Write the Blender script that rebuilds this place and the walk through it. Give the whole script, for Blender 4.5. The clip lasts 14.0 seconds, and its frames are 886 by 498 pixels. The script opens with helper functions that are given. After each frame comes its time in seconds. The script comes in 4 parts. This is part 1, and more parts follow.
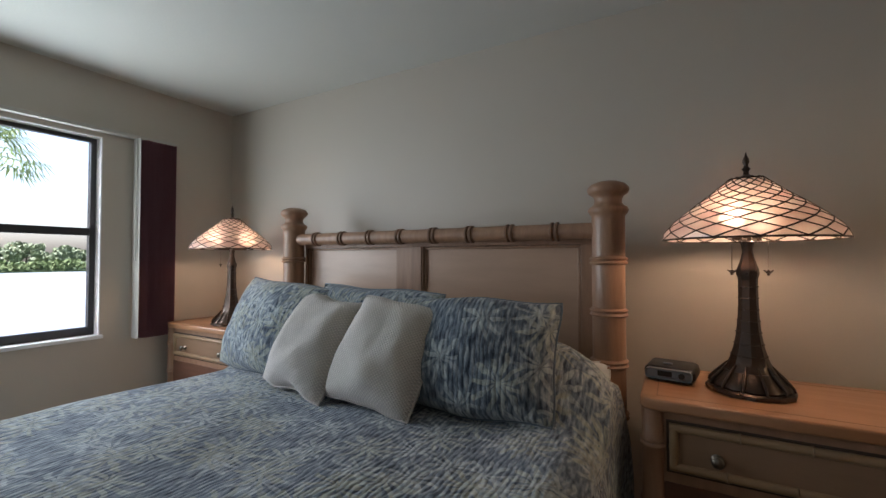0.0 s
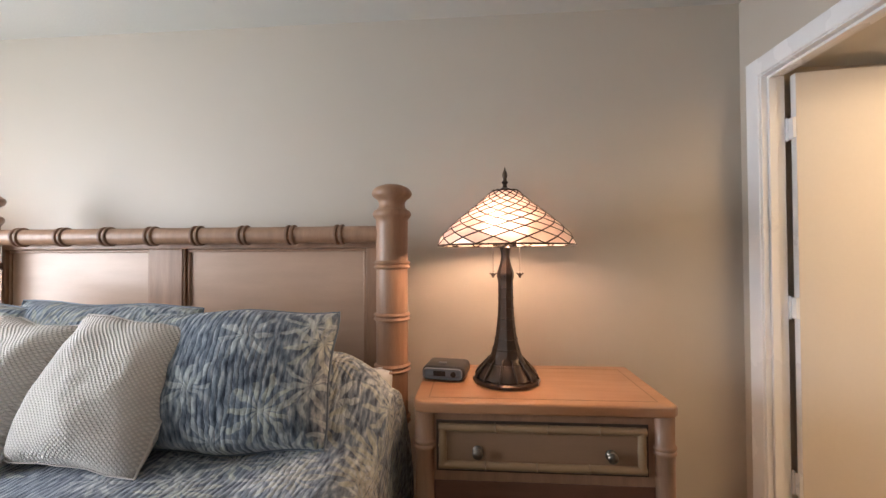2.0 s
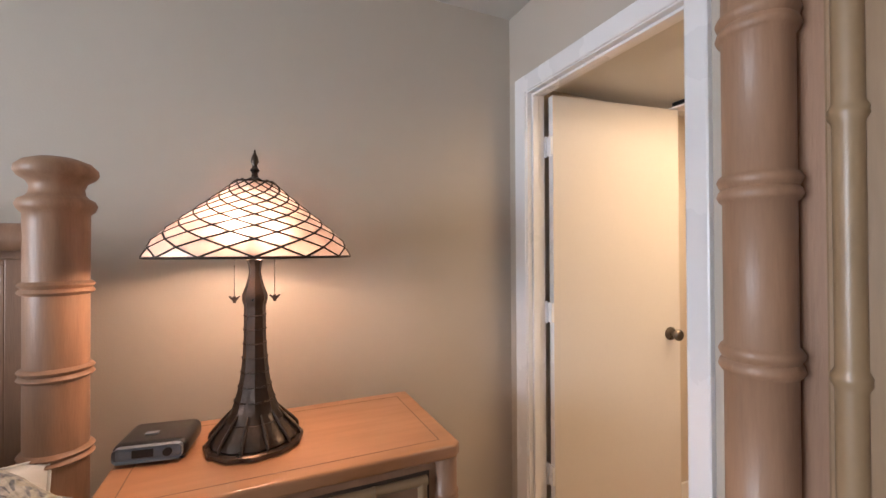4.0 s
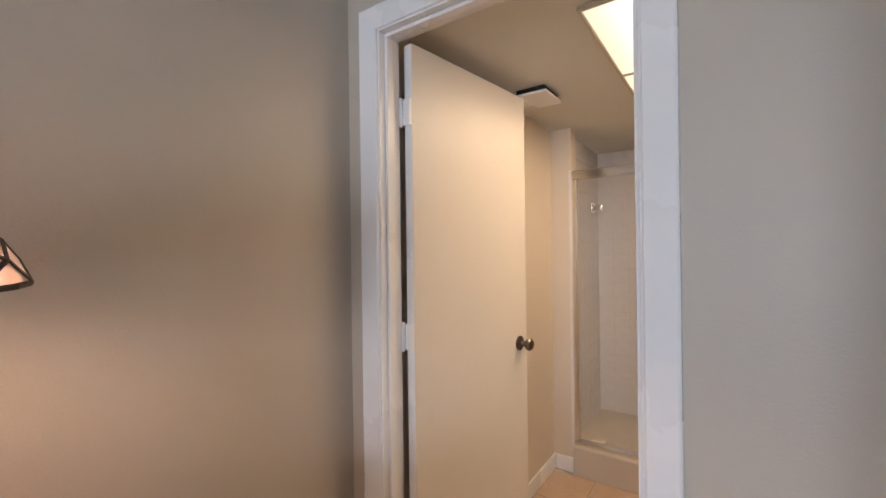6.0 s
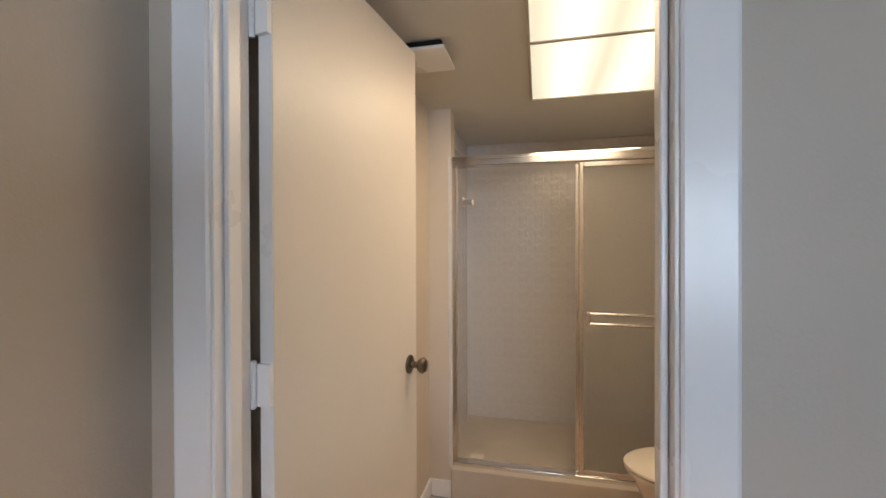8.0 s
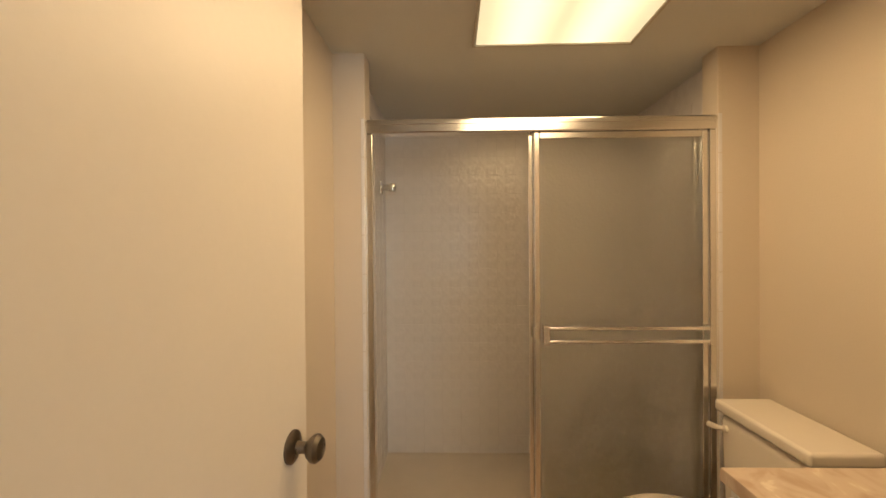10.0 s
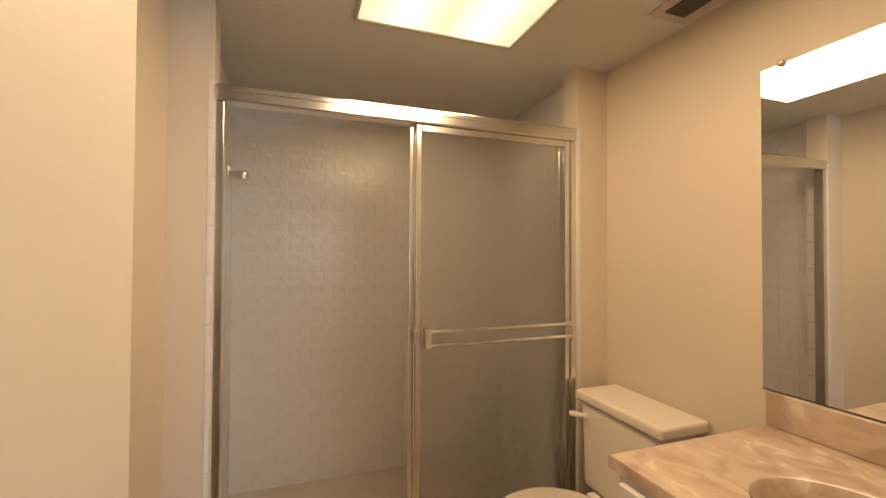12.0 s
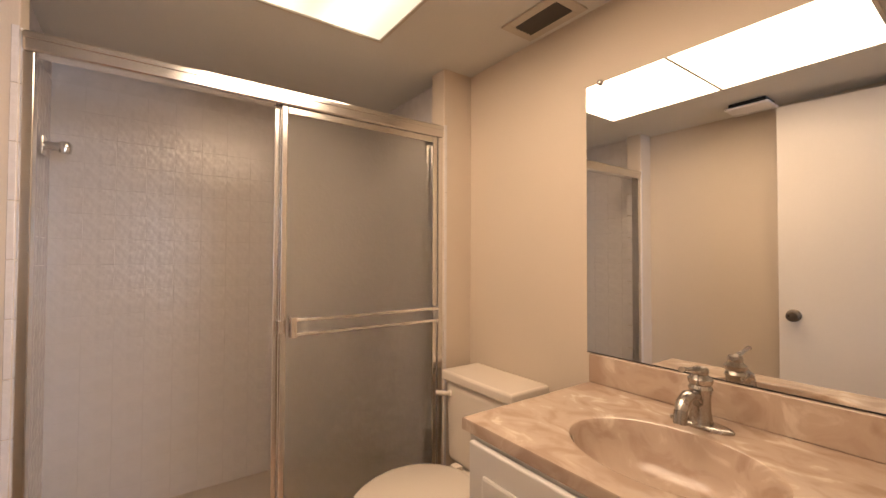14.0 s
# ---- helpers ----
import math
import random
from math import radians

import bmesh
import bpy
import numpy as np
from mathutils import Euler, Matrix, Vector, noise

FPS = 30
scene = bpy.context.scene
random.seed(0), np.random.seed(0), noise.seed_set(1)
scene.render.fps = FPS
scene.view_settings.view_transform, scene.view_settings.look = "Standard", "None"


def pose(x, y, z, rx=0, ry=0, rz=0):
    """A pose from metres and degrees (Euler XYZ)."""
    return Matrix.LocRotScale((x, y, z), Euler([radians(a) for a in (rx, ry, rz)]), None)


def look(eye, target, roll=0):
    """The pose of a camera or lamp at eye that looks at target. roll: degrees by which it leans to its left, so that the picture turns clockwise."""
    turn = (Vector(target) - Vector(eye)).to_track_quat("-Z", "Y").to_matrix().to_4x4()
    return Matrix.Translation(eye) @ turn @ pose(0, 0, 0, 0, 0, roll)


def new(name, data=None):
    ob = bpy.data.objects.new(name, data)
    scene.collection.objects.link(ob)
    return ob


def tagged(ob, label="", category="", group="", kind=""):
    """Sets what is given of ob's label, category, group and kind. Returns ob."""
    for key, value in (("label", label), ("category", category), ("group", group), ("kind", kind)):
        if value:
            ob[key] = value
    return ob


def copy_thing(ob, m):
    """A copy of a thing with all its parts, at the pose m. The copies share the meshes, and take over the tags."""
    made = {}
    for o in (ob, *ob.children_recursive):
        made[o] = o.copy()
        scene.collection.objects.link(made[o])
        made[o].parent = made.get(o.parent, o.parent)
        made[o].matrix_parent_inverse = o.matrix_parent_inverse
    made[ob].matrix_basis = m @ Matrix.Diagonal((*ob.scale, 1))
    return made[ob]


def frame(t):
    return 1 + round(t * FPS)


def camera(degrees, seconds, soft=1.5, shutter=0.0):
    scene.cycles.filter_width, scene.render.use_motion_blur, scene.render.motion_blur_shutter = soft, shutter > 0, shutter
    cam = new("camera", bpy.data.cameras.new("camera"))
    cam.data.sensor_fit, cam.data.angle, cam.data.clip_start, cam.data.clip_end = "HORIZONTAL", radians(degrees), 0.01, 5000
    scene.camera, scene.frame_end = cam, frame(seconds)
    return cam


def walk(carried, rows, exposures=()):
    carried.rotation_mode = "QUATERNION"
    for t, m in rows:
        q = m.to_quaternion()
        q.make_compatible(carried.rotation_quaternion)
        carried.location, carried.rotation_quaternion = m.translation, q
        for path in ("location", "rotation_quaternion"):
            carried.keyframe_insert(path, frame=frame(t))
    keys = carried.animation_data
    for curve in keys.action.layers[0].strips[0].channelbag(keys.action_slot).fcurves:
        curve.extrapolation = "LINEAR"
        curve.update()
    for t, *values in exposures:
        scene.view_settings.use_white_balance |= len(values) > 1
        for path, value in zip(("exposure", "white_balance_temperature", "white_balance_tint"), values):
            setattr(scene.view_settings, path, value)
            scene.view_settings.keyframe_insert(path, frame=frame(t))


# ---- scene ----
cam = camera(93.8, 14.0)
PATH = [
    (0, (-1.306, -2.115, 1.27), (-2.282, -0.369, 1.316), 0.0),
    (0.5, (-1.279, -2.076, 1.269), (-2.072, -0.241, 1.318), -0.1),
    (1, (-1.256, -2.042, 1.28), (-1.847, -0.132, 1.319), -0.1),
    (1.5, (-1.229, -2.009, 1.289), (-1.615, -0.047, 1.323), -0.2),
    (2, (-1.207, -1.972, 1.296), (-1.361, 0.022, 1.329), -0.3),
    (2.5, (-1.192, -1.927, 1.312), (-1.106, 0.07, 1.343), -0.3),
    (3, (-1.171, -1.877, 1.333), (-0.842, 0.096, 1.363), -0.3),
    (3.5, (-1.124, -1.785, 1.34), (-0.554, 0.132, 1.364), -0.3),
    (5.8, (-0.974, -1.085, 1.36), (0.606, 0.141, 1.363), -0.6),
    (6, (-0.95, -1.036, 1.362), (0.689, 0.11, 1.364), -0.7),
    (6.5, (-0.899, -0.911, 1.361), (0.855, 0.05, 1.355), -0.5),
    (7, (-0.828, -0.8, 1.362), (1.012, -0.015, 1.354), -0.3),
    (7.5, (-0.74, -0.731, 1.36), (1.166, -0.129, 1.35), -0.2),
    (8, (-0.622, -0.697, 1.349), (1.326, -0.245, 1.338), -0.2),
    (8.2, (-0.576, -0.691, 1.341), (1.383, -0.287, 1.331), -0.2),
    (10.3, (0.011, -0.568, 1.33), (2.011, -0.597, 1.331), -0.1),
    (10.5, (0.046, -0.564, 1.318), (2.044, -0.654, 1.331), 0.2),
    (11, (0.088, -0.528, 1.328), (2.068, -0.806, 1.338), 0.3),
    (11.5, (0.101, -0.504, 1.304), (2.044, -0.977, 1.339), 0.3),
    (12, (0.105, -0.486, 1.289), (1.992, -1.149, 1.322), 0.3),
    (12.5, (0.107, -0.475, 1.274), (1.932, -1.292, 1.308), 0.2),
    (13, (0.101, -0.472, 1.254), (1.863, -1.417, 1.289), 0.2),
    (13.5, (0.072, -0.495, 1.24), (1.771, -1.55, 1.279), 0.2),
    (14, (0.052, -0.511, 1.235), (1.678, -1.675, 1.278), 0.2),
]
EXPOSURE = [
    (0.0, 2.02, 6050, 19), (0.5, 2.6, 6300, 23), (1.0, 3.1, 6400, 23), (1.5, 3.27, 6400, 24), (2.5, 3.36, 6400, 26), (3.5, 3.38, 6300, 28),
    (6.0, 3.06, 6000, 25), (7.0, 3.08, 5900, 23), (8.0, 2.82, 5650, 19), (10.5, 2.84, 7150, 18), (12.0, 2.99, 6600, 21), (14.0, 3.10, 6000, 31),
]
walk(cam, [(t, look(eye, target, roll)) for t, eye, target, roll in PATH], exposures=EXPOSURE)

# world: hazy overcast daylight
world = bpy.data.worlds.new("sky")
scene.world = world
world.use_nodes = True
wn = world.node_tree
sky = wn.nodes.new("ShaderNodeTexSky")
sky.sky_type = "NISHITA"
sky.sun_disc = False
sky.sun_elevation, sky.sun_rotation = radians(52), radians(200)
sky.air_density, sky.dust_density = 1.0, 4.0
wn.nodes["Background"].inputs["Strength"].default_value = 0.15
wn.links.new(sky.outputs[0], wn.nodes["Background"].inputs["Color"])
sun = new("sun", bpy.data.lights.new("sun", "SUN"))
sun.data.energy, sun.data.angle, sun.data.color = 2.5, radians(12), (1.0, 0.96, 0.9)
sun.matrix_world = look((8, -20, 30), (0, 0, 0))
# daylight that comes in at the window
day = new("window_daylight", bpy.data.lights.new("window_daylight", "AREA"))
day.data.shape, day.data.size, day.data.size_y = "RECTANGLE", 1.18, 1.70
day.data.energy, day.data.color = 8.2, (0.85, 1.0, 0.98)
day.matrix_world = pose(-4.49, -1.79, 1.41, 0, -90, 0)


# ---- materials ----
def material(name, colour, rough=0.5, metal=0.0, vary=0.12, scale=6.0, fine=120.0, bump=0.05, coat=0.0, second=None, stretch=(1, 1, 1), contrast=0.5):
    """Base colour with variation at two scales, roughness variation and fine relief."""
    m = bpy.data.materials.new(name)
    m.use_nodes = True
    nt = m.node_tree
    b = nt.nodes["Principled BSDF"]
    tc = nt.nodes.new("ShaderNodeTexCoord")
    mp = nt.nodes.new("ShaderNodeMapping")
    mp.inputs["Scale"].default_value = stretch
    nt.links.new(tc.outputs["Object"], mp.inputs["Vector"])
    n1 = nt.nodes.new("ShaderNodeTexNoise")
    n1.inputs["Scale"].default_value, n1.inputs["Detail"].default_value = scale, 5
    n2 = nt.nodes.new("ShaderNodeTexNoise")
    n2.inputs["Scale"].default_value, n2.inputs["Detail"].default_value = fine, 3
    nt.links.new(mp.outputs[0], n1.inputs["Vector"])
    nt.links.new(mp.outputs[0], n2.inputs["Vector"])
    mix = nt.nodes.new("ShaderNodeMix")
    mix.data_type = "RGBA"
    c2 = second or tuple(c * (1 - vary) for c in colour)
    mix.inputs[6].default_value, mix.inputs[7].default_value = (*colour, 1), (*c2, 1)
    add = nt.nodes.new("ShaderNodeMath")
    add.operation = "MULTIPLY_ADD"
    add.inputs[1].default_value = 0.35
    nt.links.new(n2.outputs["Fac"], add.inputs[0])
    ramp = nt.nodes.new("ShaderNodeMapRange")
    ramp.inputs["From Min"].default_value, ramp.inputs["From Max"].default_value = 0.5 - contrast / 2 + 0.17, 0.5 + contrast / 2 + 0.17
    nt.links.new(n1.outputs["Fac"], add.inputs[2])
    nt.links.new(add.outputs[0], ramp.inputs["Value"])
    nt.links.new(ramp.outputs[0], mix.inputs[0])
    nt.links.new(mix.outputs[2], b.inputs["Base Color"])
    rr = nt.nodes.new("ShaderNodeMapRange")
    rr.inputs["To Min"].default_value, rr.inputs["To Max"].default_value = max(0.02, rough - 0.08), min(1, rough + 0.08)
    nt.links.new(n1.outputs["Fac"], rr.inputs["Value"])
    nt.links.new(rr.outputs[0], b.inputs["Roughness"])
    b.inputs["Metallic"].default_value = metal
    b.inputs["Coat Weight"].default_value = coat
    b.inputs["Coat Roughness"].default_value = 0.15
    if bump:
        bp = nt.nodes.new("ShaderNodeBump")
        bp.inputs["Strength"].default_value, bp.inputs["Distance"].default_value = bump, 0.004
        nt.links.new(n2.outputs["Fac"], bp.inputs["Height"])
        nt.links.new(bp.outputs[0], b.inputs["Normal"])
    return m


def nodes_of(m):
    nt = m.node_tree
    return nt, nt.nodes["Principled BSDF"]


def op(nt, kind, a, b=None, c=None):
    n = nt.nodes.new("ShaderNodeMath")
    n.operation = kind
    for i, v in enumerate((a, b, c)):
        if v is None:
            continue
        if isinstance(v, (int, float)):
            n.inputs[i].default_value = v
        else:
            nt.links.new(v, n.inputs[i])
    return n.outputs[0]


def blend(nt, fac, a, b):
    n = nt.nodes.new("ShaderNodeMix")
    n.data_type = "RGBA"
    for i, v in ((0, fac), (6, a), (7, b)):
        if isinstance(v, tuple):
            n.inputs[i].default_value = (*v, 1)
        elif isinstance(v, float):
            n.inputs[i].default_value = v
        else:
            nt.links.new(v, n.inputs[i])
    return n.outputs[2]


WALL = material("wall_paint", (0.53, 0.47, 0.40), 0.5, vary=0.05, scale=1.2, fine=160, bump=0.12)
# copy of the wall paint, lightened to stand in for brighter bathroom light
BATHWALL = material("lit_wall_paint", (0.65, 0.565, 0.465), 0.5, vary=0.05, scale=1.2, fine=160, bump=0.12)
CEIL = material("ceiling_paint", (0.66, 0.65, 0.61), 0.8, vary=0.05, scale=1.5, fine=90, bump=0.25)
TRIM = material("white_trim_paint", (0.83, 0.83, 0.84), 0.28, vary=0.02, scale=2, fine=60, bump=0.01)
DOORP = material("cream_door_paint", (0.73, 0.67, 0.595), 0.38, vary=0.05, scale=2, fine=70, bump=0.05)
CARPET = material("beige_carpet", (0.42, 0.37, 0.30), 0.95, vary=0.25, scale=8, fine=400, bump=0.6)
WOOD = material("honey_rattan_wood", (0.37, 0.205, 0.122), 0.46, vary=0.26, scale=5, fine=45, bump=0.12, coat=0.10, stretch=(7, 7, 0.7), contrast=0.4)
WOODTOP = material("nightstand_top_wood", (0.46, 0.225, 0.11), 0.32, vary=0.2, scale=5, fine=60, bump=0.03, coat=0.35, stretch=(0.8, 6, 6), contrast=0.6)
# one panel wood twice: lightened for the lit headboard, darkened for the shaded drawers
HEADPANEL = material("lit_panel_wood", (0.49, 0.315, 0.215), 0.42, vary=0.12, scale=4, fine=60, bump=0.05, coat=0.15, stretch=(1, 6, 6))
PANEL = material("shaded_panel_wood", (0.30, 0.178, 0.105), 0.42, vary=0.12, scale=4, fine=60, bump=0.05, coat=0.15, stretch=(1, 6, 6))
REED = material("pale_bamboo_moulding", (0.335, 0.215, 0.117), 0.4, vary=0.2, scale=9, fine=60, bump=0.06, coat=0.2)
RING = material("dark_rattan_binding", (0.25, 0.135, 0.08), 0.45, vary=0.3, scale=30, fine=200, bump=0.2)
# red wood of the nightstand's lower panel, its colour darkened for shade
REDWOOD = material("shaded_red_wood", (0.17, 0.075, 0.045), 0.45, vary=0.3, scale=5, fine=50, bump=0.06, stretch=(1, 6, 6))
# near-black brown for gaps, with their shade put into the colour
GAPSHADE = material("dark_gap_shade", (0.06, 0.035, 0.022), 0.6)
DOORWOOD = material("armoire_door_wood", (0.30, 0.185, 0.10), 0.42, vary=0.25, scale=3, fine=30, bump=0.06, coat=0.15, stretch=(7, 7, 0.7), contrast=0.35)
BRONZE = material("dark_bronze", (0.06, 0.05, 0.044), 0.3, 0.75, vary=0.3, scale=20, fine=90, bump=0.3, second=(0.085, 0.055, 0.04))
LEAD = material("dark_leading", (0.045, 0.03, 0.022), 0.45, 0.6, bump=0.1)
BLACK = material("black_plastic", (0.018, 0.018, 0.02), 0.32, vary=0.2, scale=20)
SILVER = material("grey_plastic", (0.20, 0.24, 0.29), 0.35, vary=0.1)
PEWTER = material("brushed_pewter", (0.36, 0.34, 0.31), 0.32, 0.95, vary=0.25, scale=30, fine=200)
CHROME = material("polished_aluminium", (0.80, 0.79, 0.77), 0.18, 1.0, vary=0.05, scale=3, fine=60, bump=0.0)
NICKEL = material("brushed_nickel", (0.50, 0.47, 0.43), 0.26, 1.0, vary=0.15, scale=20)
TILE = material("glazed_white_tile", (0.73, 0.70, 0.69), 0.19, vary=0.05, scale=14, fine=26, bump=1.0, coat=0.0)
GROUT = material("tile_grout", (0.70, 0.665, 0.65), 0.85, vary=0.15, scale=20, fine=200, bump=0.2)
PAN = material("shower_pan", (0.58, 0.52, 0.45), 0.35, vary=0.08, scale=6)
FLOORT = material("travertine_floor_tile", (0.56, 0.42, 0.31), 0.35, vary=0.2, scale=5, fine=40, bump=0.05, second=(0.48, 0.34, 0.24))
CHINA = material("biscuit_porcelain", (0.76, 0.69, 0.60), 0.12, vary=0.03, scale=3, bump=0.0, coat=0.4)
CABINET = material("white_cabinet_paint", (0.74, 0.72, 0.69), 0.35, vary=0.05, scale=5, fine=70, bump=0.04)
KNIT = material("oatmeal_weave", (0.82, 0.75, 0.69), 0.9, vary=0.15, scale=20, fine=200, bump=0.2)
LINEN = material("white_pillowcase", (0.75, 0.74, 0.72), 0.9, vary=0.06, scale=20, fine=300, bump=0.2)
BLIND = material("maroon_blind_fabric", (0.34, 0.155, 0.18), 0.8, vary=0.3, scale=9, fine=300, bump=0.3, stretch=(1, 1, 0.2))
BLINDRAIL = material("pale_blind_rail", (0.52, 0.49, 0.44), 0.45)
SASH = material("bronze_window_frame", (0.045, 0.042, 0.042), 0.4, 0.3)
# far tree leaves, with haze over the lake lightened into the colour
LEAF = material("hazy_foliage", (0.17, 0.21, 0.115), 0.6, vary=0.4, scale=3, fine=30, second=(0.09, 0.125, 0.06))
GRASS = material("shore_reeds", (0.12, 0.16, 0.06), 0.8, vary=0.4, scale=1, fine=10, second=(0.07, 0.11, 0.03))
# palm leaf green, also lightened for haze
FROND = material("hazy_palm_frond", (0.22, 0.30, 0.10), 0.5, vary=0.4, scale=8)
BARK = material("palm_bark", (0.16, 0.12, 0.085), 0.9, vary=0.4, scale=12, bump=0.5)
WATER = material("lake_water", (0.30, 0.33, 0.33), 0.35, vary=0.2, scale=0.3, fine=3, bump=0.3)
KNOB = material("antique_nickel_knob", (0.20, 0.17, 0.14), 0.3, 0.95, vary=0.25, scale=30)
SLATM = material("grey_vent_slat", (0.10, 0.09, 0.08), 0.5, 0.2)
# black that paints the shade inside the fan and vent openings
SLOT = material("vent_void_shade", (0.008, 0.008, 0.008), 0.9)
VENTP = material("vent_paint", (0.55, 0.50, 0.42), 0.45)
LAMP_W, TUBE_W = 0.41, 2.0


def marble():
    """Cream cultured marble with tan swirls."""
    m = material("cream_cultured_marble", (0.62, 0.48, 0.36), 0.16, vary=0.1, scale=6, fine=40, bump=0.0, coat=0.3)
    nt, b = nodes_of(m)
    tc = nt.nodes.new("ShaderNodeTexCoord")
    w = nt.nodes.new("ShaderNodeTexNoise")
    w.inputs["Scale"].default_value, w.inputs["Detail"].default_value, w.inputs["Distortion"].default_value = 11.0, 12, 0.8
    st = nt.nodes.new("ShaderNodeMapping")
    st.inputs["Rotation"].default_value, st.inputs["Scale"].default_value = (0, 0, 0.6), (0.95, 1.35, 1.1)
    nt.links.new(tc.outputs["Object"], st.inputs[0])
    nt.links.new(st.outputs[0], w.inputs["Vector"])
    r = nt.nodes.new("ShaderNodeValToRGB")
    e = r.color_ramp.elements
    e[0].position, e[0].color = 0.35, (0.43, 0.315, 0.235, 1)
    e[1].position, e[1].color = 0.67, (0.69, 0.59, 0.49, 1)
    for p, c in ((0.42, (0.47, 0.355, 0.27, 1)), (0.49, (0.525, 0.41, 0.32, 1)), (0.58, (0.55, 0.435, 0.34, 1))):
        k = e.new(p)
        k.color = c
    nt.links.new(w.outputs["Fac"], r.inputs["Fac"])
    nt.links.new(r.outputs[0], b.inputs["Base Color"])
    return m


def quilt_material():
    """Blue channel-quilted cotton with scattered palm crowns in pale green, grey and tan."""
    m = bpy.data.materials.new("blue_palm_quilt")
    m.use_nodes = True
    nt, b = nodes_of(m)
    uv = nt.nodes.new("ShaderNodeUVMap")
    uv.uv_map = "UVMap"
    noise_a = nt.nodes.new("ShaderNodeTexNoise")
    noise_a.inputs["Scale"].default_value, noise_a.inputs["Detail"].default_value = 7, 6
    st = nt.nodes.new("ShaderNodeMapping")
    st.inputs["Scale"].default_value = (11.0, 3.0, 1.0)
    nt.links.new(uv.outputs[0], st.inputs[0])
    nt.links.new(st.outputs[0], noise_a.inputs["Vector"])
    blue = nt.nodes.new("ShaderNodeValToRGB")
    e = blue.color_ramp.elements
    e[0].position, e[0].color = 0.33, (0.026, 0.038, 0.060, 1)
    e[1].position, e[1].color = 0.72, (0.42, 0.44, 0.45, 1)
    for p, c in ((0.43, (0.080, 0.106, 0.142, 1)), (0.55, (0.175, 0.212, 0.252, 1))):
        k = e.new(p)
        k.color = c
    nt.links.new(noise_a.outputs["Fac"], blue.inputs["Fac"])
    col = blue.outputs[0]
    # dry-brushed print: the leaves let the blue through in short strokes
    dry = nt.nodes.new("ShaderNodeTexNoise")
    dry.inputs["Scale"].default_value, dry.inputs["Detail"].default_value = 38, 5
    nt.links.new(uv.outputs[0], dry.inputs["Vector"])
    brush = nt.nodes.new("ShaderNodeMapRange")
    brush.inputs["From Min"].default_value, brush.inputs["From Max"].default_value = 0.36, 0.58
    brush.inputs["To Min"].default_value, brush.inputs["To Max"].default_value = 0.35, 1.0
    nt.links.new(dry.outputs["Fac"], brush.inputs["Value"])
    # two layers of palm crowns, each a star of narrow leaves round a cell's middle
    for seed, dens, size, tint, lobes in ((3.7, 5.3, 0.098, (0.54, 0.57, 0.51), 5.5), (11.3, 6.0, 0.080, (0.55, 0.60, 0.61), 4.5), (23.1, 5.5, 0.088, (0.46, 0.47, 0.39), 5.0)):
        mv = nt.nodes.new("ShaderNodeMapping")
        mv.inputs["Location"].default_value = (seed, seed * 0.7, 0)
        nt.links.new(uv.outputs[0], mv.inputs[0])
        wob = nt.nodes.new("ShaderNodeTexNoise")
        wob.inputs["Scale"].default_value = 16
        nt.links.new(mv.outputs[0], wob.inputs["Vector"])
        dist = nt.nodes.new("ShaderNodeVectorMath")
        dist.operation = "MULTIPLY_ADD"
        dist.inputs[1].default_value = (0.05, 0.05, 0)
        nt.links.new(wob.outputs["Color"], dist.inputs[0])
        nt.links.new(mv.outputs[0], dist.inputs[2])
        vo = nt.nodes.new("ShaderNodeTexVoronoi")
        vo.voronoi_dimensions = "2D"
        vo.inputs["Scale"].default_value = dens
        vo.inputs["Randomness"].default_value = 0.75
        nt.links.new(dist.outputs[0], vo.inputs["Vector"])
        off = nt.nodes.new("ShaderNodeVectorMath")
        off.operation = "SUBTRACT"
        nt.links.new(dist.outputs[0], off.inputs[0])
        nt.links.new(vo.outputs["Position"], off.inputs[1])
        sp = nt.nodes.new("ShaderNodeSeparateXYZ")
        nt.links.new(off.outputs[0], sp.inputs[0])
        ang = op(nt, "ARCTAN2", sp.outputs[1], sp.outputs[0])
        sv = nt.nodes.new("ShaderNodeSeparateColor")
        nt.links.new(vo.outputs["Color"], sv.inputs[0])
        ang = op(nt, "MULTIPLY_ADD", sv.outputs[0], 6.28, ang)
        rad = nt.nodes.new("ShaderNodeVectorMath")
        rad.operation = "LENGTH"
        nt.links.new(off.outputs[0], rad.inputs[0])
        leaf = op(nt, "POWER", op(nt, "ABSOLUTE", op(nt, "COSINE", op(nt, "MULTIPLY", ang, lobes))), 2.0)
        reach = op(nt, "MULTIPLY_ADD", leaf, size * 1.05, size * 0.10)
        edge = op(nt, "SUBTRACT", reach, rad.outputs["Value"])
        mask = nt.nodes.new("ShaderNodeMapRange")
        mask.interpolation_type = "SMOOTHSTEP"
        mask.inputs["From Min"].default_value, mask.inputs["From Max"].default_value = -0.003, 0.014
        mask.inputs["To Max"].default_value = 0.9
        nt.links.new(edge, mask.inputs["Value"])
        vein = op(nt, "MULTIPLY_ADD", noise_a.outputs["Fac"], 2.4, -0.65)
        shade = blend(nt, vein, tuple(c * 0.38 for c in tint), tint)
        fac = op(nt, "MULTIPLY", op(nt, "MULTIPLY", mask.outputs[0], brush.outputs[0]), op(nt, "GREATER_THAN", sv.outputs[1], 0.36))
        col = blend(nt, fac, col, shade)
    nt.links.new(col, b.inputs["Base Color"])
    b.inputs["Roughness"].default_value = 0.9
    b.inputs["Sheen Weight"].default_value = 0.25
